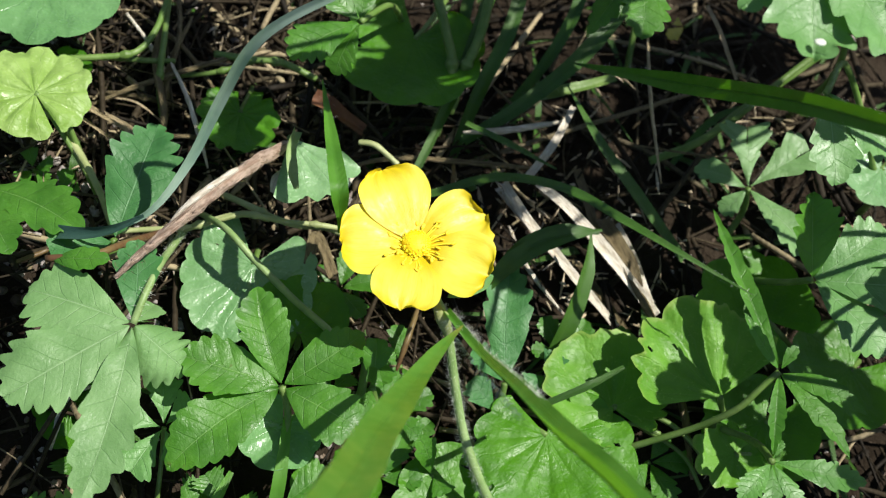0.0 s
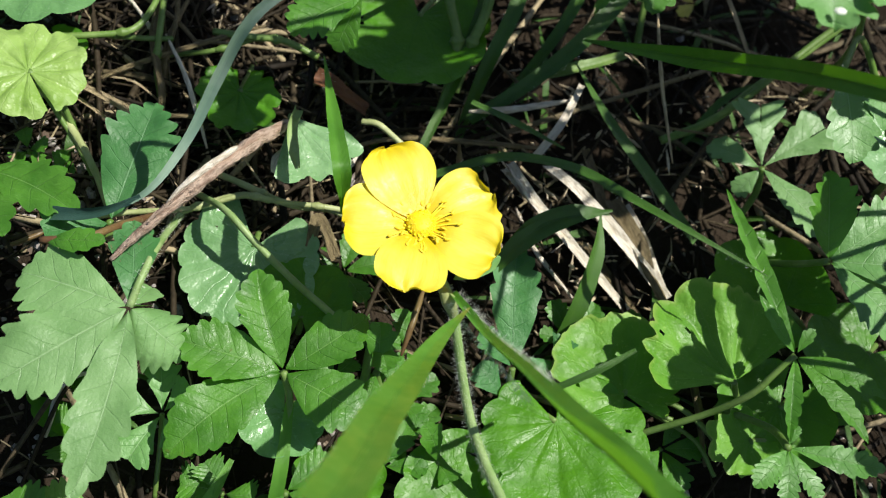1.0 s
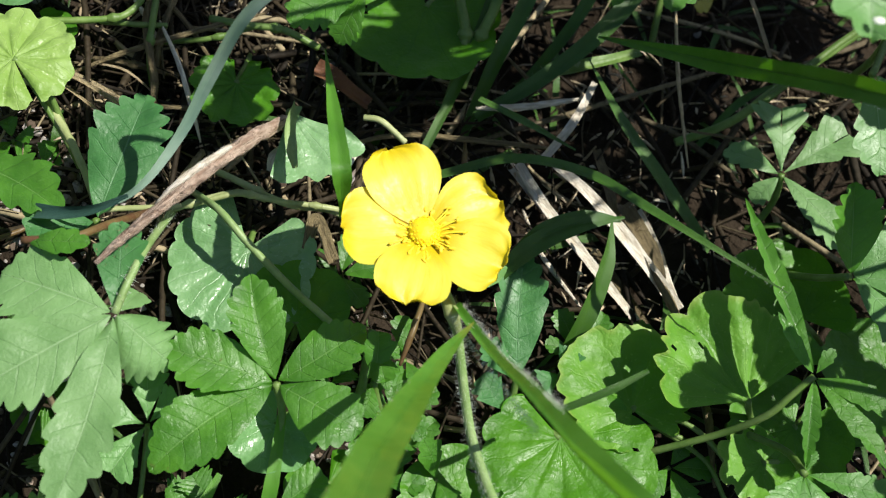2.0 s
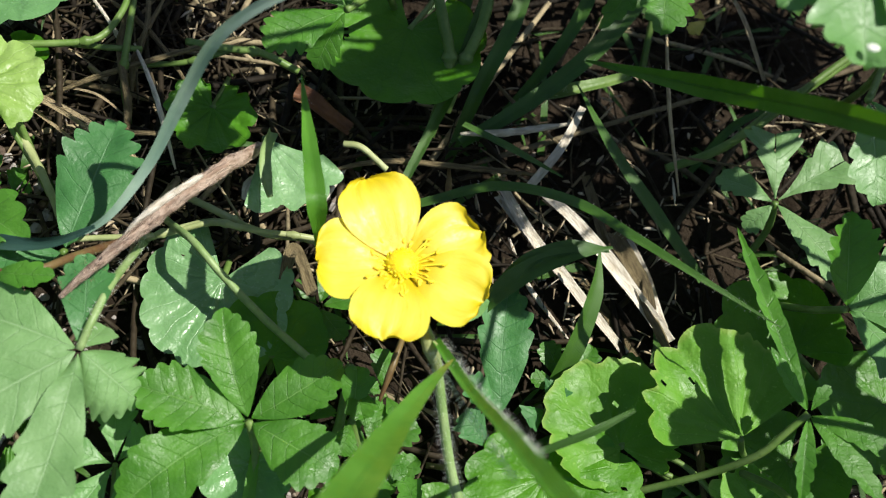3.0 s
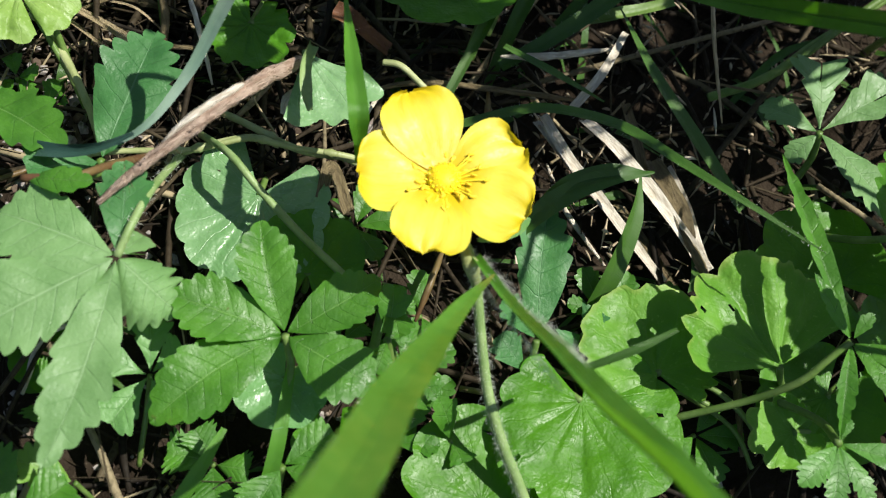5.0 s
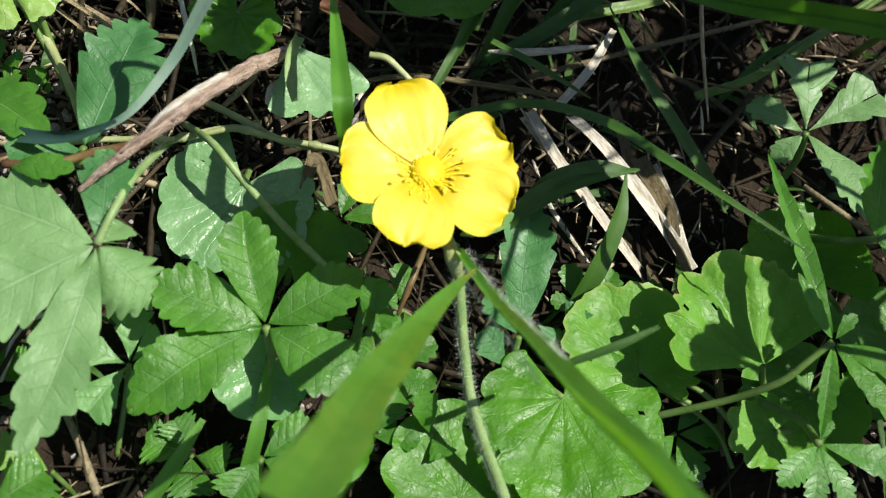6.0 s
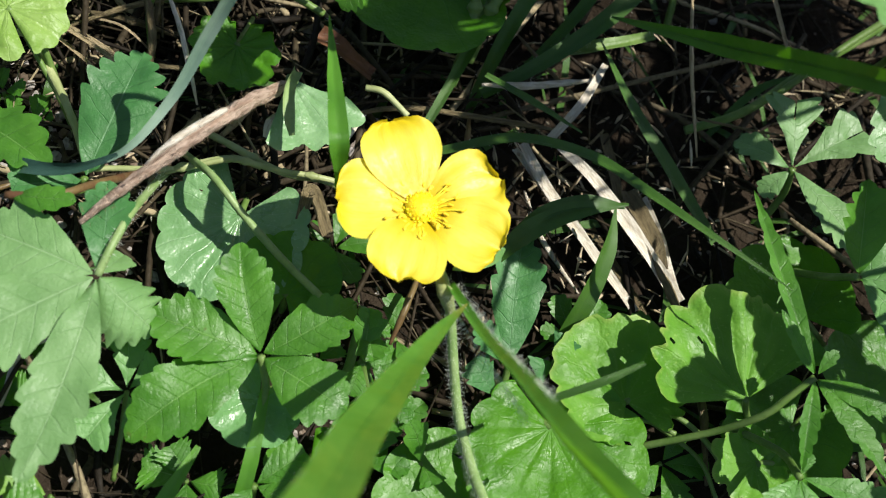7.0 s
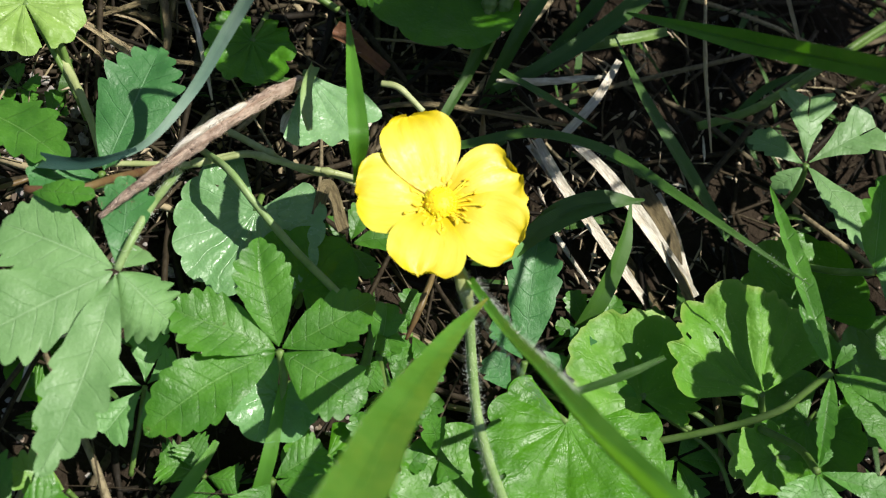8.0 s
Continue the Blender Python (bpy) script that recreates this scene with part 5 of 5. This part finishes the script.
straw([(41.8, 34.3, 8.0), (51.6, 33.4, 8.0), (64.3, 32.4, 9.0)], 0.22, M_STRAWDULL, "thread-thin dry stem in the shade", seed=17)
straw([(35.6, 21.8, 3.0), (38.6, 13.5, 5.0), (40.6, 8.5, 4.0)], 0, M_STRAWDULL, "brown dry leaf strip", True, 2.6, 18)
straw([(38.9, 11.1, 4.0), (42.1, 2.3, 6.0), (46.8, -10.1, 3.0), (48.1, -23.0, 1.0)], 0.7, M_STRAWDULL, "thick dull brown dry stalk", seed=19)
straw([(0.6, -8.7, 4.0), (2.2, -3.6, 7.0), (3.9, 2.3, 6.0)], 0.5, M_STALKRED, "brown dead stalk by the flower", seed=20)
straw([(9.8, 30.2, 4.0), (9.4, 22.9, 6.0), (8.6, 16.5, 5.0)], 0.5, M_STALKRED, "brown dead stalk by the flower", seed=21)
straw([(-50.1, -23.5, 2.0), (-48.4, -16.0, 4.0), (-45.3, -13.6, 3.0)], 0.5, M_STRAW, "short pale dry stalk", seed=22)
straw([(-15.0, 37.4, 9.0), (-11.5, 36.6, 7.5), (-6.0, 34.5, 5.0)], 0, M_DEAD, "rust brown dead leaf in the shade", True, 3.2, 23)

fan_leaf((-58.9, 22.8, 4.0), [((-60.5, 20.1, 5.0), 3.0), ((-55.6, 22.9, 6.0), 3.0), ((-59.9, 25.5, 6.0), 2.6), ((-56.4, 20.7, 4.0), 2.4)], M_CINQ, "tiny seedling with pale green leaves", stalk=[(-58.2, 21.4, 1.0), (-58.2, 22.1, -2.0)], stalk_radius=0.3, teeth=3, seed=30)
fan_leaf((-54.0, 19.0, 3.0), [((-58.1, 17.6, 4.0), 2.6), ((-53.4, 22.7, 5.0), 2.6), ((-51.4, 20.2, 4.0), 2.2)], M_CINQ, "tiny green seedling on the soil", stalk=[(-54.7, 21.1, -2.0)], stalk_radius=0.3, teeth=3, seed=31)
M_YELLOW = leaflet_material("leaf_yellowed", (0.42, 0.36, 0.04), (0.55, 0.48, 0.08), (0.5, 0.46, 0.16))
fan_leaf((53.2, 62.8, 6.0), [((49.7, 59.8, 6.0), 2.6), ((51.5, 63.9, 6.0), 2.0)], M_YELLOW, "small yellowed dying leaf in the litter", stalk=[(55.8, 65.6, 5.0), (59.9, 72.2, -2.0)], stalk_radius=0.3, teeth=3, seed=32)
tagged(new("white_speck", ball_mesh("white_speck", (43.0, 7.6, 73.4), (0.8, 0.55, 0.25), M_HAIR)), "tiny white fallen flower fragment on a leaf", "petal")
fan_leaf((24.4, -8.1, 4.0), [((25.9, -5.2, 6.0), 4.0), ((21.3, -10.2, 5.0), 4.0), ((26.7, -11.6, 5.0), 3.6)], M_BLUE, "small bluish leaf under the grass", stalk=[(24.6, -8.4, 0.0)], stalk_radius=0.3, teeth=4, seed=33)
fan_leaf((16.4, -14.7, 4.0), [((11.9, -10.8, 7.0), 5.0), ((18.5, -16.9, 4.0), 3.6), ((14.2, -19.5, 4.0), 3.4)], M_BLUE, "dull toothed leaf with brown spots behind the stalk", stalk=[(18.1, -14.0, 0.0)], stalk_radius=0.3, teeth=5, seed=34)
fan_leaf((6.4, -25.0, 3.0), [((3.6, -21.1, 9.0), 3.6), ((8.0, -28.2, 4.0), 3.6)], M_CINQ, "small folded leaf beside the broad grass blade", stalk=[(7.7, -25.9, -2.0)], stalk_radius=0.3, teeth=4, seed=35)

for pts, r, tone in (
    ([(-40.4, 56.0, 10.0), (-40.2, 45.6, 11.0), (-40.4, 38.6, 8.0), (-39.5, 34.2, 1.0)], 0.55, M_STALK),
    ([(-39.2, 58.2, 9.0), (-37.9, 47.8, 10.0), (-39.1, 41.3, 6.0), (-39.3, 37.2, 0.0)], 0.4, M_STRAWDULL),
    ([(-47.4, 53.3, 7.0), (-43.1, 47.0, 8.0), (-39.1, 41.3, 6.0)], 0.3, M_STRAW),
    ([(-31.8, 45.1, 9.0), (-26.1, 43.9, 10.0), (-20.4, 43.7, 10.0), (-14.5, 42.4, 8.0)], 0.6, M_STALK),
    ([(-39.2, 42.5, 5.0), (-31.6, 42.0, 8.0), (-25.1, 44.3, 9.0)], 0.45, M_STALK),
    ([(-49.2, 38.7, 4.0), (-44.2, 37.3, 6.0), (-36.0, 37.8, 3.0)], 0.5, M_STRAWDULL),
    ([(4.8, 57.8, 16.0), (7.1, 49.9, 14.0), (8.6, 44.7, 10.0), (6.6, 35.6, 4.0)], 0.9, M_STALK),
    ([(14.7, 59.1, 16.0), (13.0, 50.6, 14.0), (10.6, 44.9, 10.0), (8.9, 39.8, 5.0)], 0.9, M_STALK),
):
    runner(pts, r, tone, "thin upright stem in the tangle", (0.6,))

# ---- litter on the soil ----


PALE = (-25.1, 5.2, 6.0)       # under the pale rounded leaf


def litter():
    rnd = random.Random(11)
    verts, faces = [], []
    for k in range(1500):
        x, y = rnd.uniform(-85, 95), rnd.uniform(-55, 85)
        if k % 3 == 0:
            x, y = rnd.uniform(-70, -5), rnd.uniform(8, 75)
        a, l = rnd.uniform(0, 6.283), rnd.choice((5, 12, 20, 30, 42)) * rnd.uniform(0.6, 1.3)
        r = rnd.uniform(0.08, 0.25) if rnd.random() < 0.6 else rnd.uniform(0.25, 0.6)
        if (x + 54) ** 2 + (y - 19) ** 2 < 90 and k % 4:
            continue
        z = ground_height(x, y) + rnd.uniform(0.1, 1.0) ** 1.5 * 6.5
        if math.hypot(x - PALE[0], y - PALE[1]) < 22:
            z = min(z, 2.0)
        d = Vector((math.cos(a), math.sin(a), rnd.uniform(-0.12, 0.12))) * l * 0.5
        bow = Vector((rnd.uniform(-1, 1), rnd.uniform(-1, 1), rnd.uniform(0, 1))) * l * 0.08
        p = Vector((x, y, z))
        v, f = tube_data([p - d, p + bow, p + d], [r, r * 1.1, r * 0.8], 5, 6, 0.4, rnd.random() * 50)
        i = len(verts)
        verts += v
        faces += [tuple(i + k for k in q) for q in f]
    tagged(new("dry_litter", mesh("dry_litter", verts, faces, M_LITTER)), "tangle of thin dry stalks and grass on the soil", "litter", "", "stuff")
    verts, faces = [], []
    for k in range(520):
        x, y = (rnd.uniform(5, 72), rnd.uniform(-2, 55)) if k % 3 else (rnd.uniform(-75, 0), rnd.uniform(5, 60))
        if k % 6 == 1:
            x, y = rnd.gauss(34, 9), rnd.gauss(14, 9)
        z = ground_height(x, y) + rnd.uniform(2.0, 6.5)
        a, l = rnd.uniform(0, 6.283), rnd.uniform(0.8, 2.6) if k % 4 else rnd.uniform(2.5, 6.5)
        d = Vector((math.cos(a), math.sin(a), rnd.uniform(-0.5, 0.5))) * l * 0.5
        p = Vector((x, y, z))
        v, f = tube_data([p - d, p + Vector((0, 0, 0.15)), p + d], [0.05, rnd.uniform(0.1, 0.3), 0.08], 5, 5, 0.9, k)
        i = len(verts)
        verts += v
        faces += [tuple(i + w for w in q) for q in f]
    tagged(new("straw_chips", mesh("straw_chips", verts, faces, M_CHIP)), "pale broken bits of straw scattered in the litter", "litter", "", "stuff")
    verts, faces = [], []
    for k in range(2400):
        x, y = rnd.uniform(-85, 95), rnd.uniform(-55, 85)
        if k > 800:
            x = rnd.uniform(-85, 0)
        s = rnd.uniform(0.25, 0.6) if rnd.random() < 0.85 else rnd.uniform(0.6, 1.4)
        if k < 400:
            x, y, s = rnd.gauss(-54, 7), rnd.gauss(19, 7), rnd.uniform(0.4, 1.0)
        p = Vector((x, y, ground_height(x, y) + s * 0.3 + (1.5 if k < 200 else 0)))
        i = len(verts)
        for c in range(12):
            z = 1 - 2 * (c + 0.5) / 12
            r = math.sqrt(1 - z * z)
            q = Vector((r * math.cos(c * 2.4), r * math.sin(c * 2.4), z * 0.7)) * s * rnd.uniform(0.75, 1.25)
            verts.append(p + q)
        bm = bmesh.new()
        vs = [bm.verts.new(w) for w in verts[i:]]
        hull = bmesh.ops.convex_hull(bm, input=vs)
        bm.verts.index_update()
        faces += [tuple(i + w.index for w in f.verts) for f in bm.faces]
        bm.free()
    tagged(new("soil_crumbs", mesh("soil_crumbs", verts, faces, M_CRUMB, None, False)), "small crumbs of soil and pale grit", "soil", "", "stuff")


litter()


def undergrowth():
    """Low grass and thin stems added to the gaps, toned dark as shade."""
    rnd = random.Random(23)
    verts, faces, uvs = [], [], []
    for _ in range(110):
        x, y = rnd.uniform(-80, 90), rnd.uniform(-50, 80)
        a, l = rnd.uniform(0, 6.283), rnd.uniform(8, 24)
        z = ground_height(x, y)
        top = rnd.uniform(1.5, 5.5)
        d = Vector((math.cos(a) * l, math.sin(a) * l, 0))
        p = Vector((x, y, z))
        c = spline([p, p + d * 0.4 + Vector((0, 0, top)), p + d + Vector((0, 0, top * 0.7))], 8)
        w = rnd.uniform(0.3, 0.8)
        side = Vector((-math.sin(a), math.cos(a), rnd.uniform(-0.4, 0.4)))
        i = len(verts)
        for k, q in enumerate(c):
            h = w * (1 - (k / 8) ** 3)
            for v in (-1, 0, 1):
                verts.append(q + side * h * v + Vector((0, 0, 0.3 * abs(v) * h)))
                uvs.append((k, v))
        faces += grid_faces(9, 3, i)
    tagged(new("low_grass", mesh("low_grass", verts, faces, M_BLADESHADE, uvs)), "low grass and stems added to deepen the shade in the gaps", "grass", "", "stuff")


undergrowth()


def motions():
    """Nothing but the camera moves."""


motions()
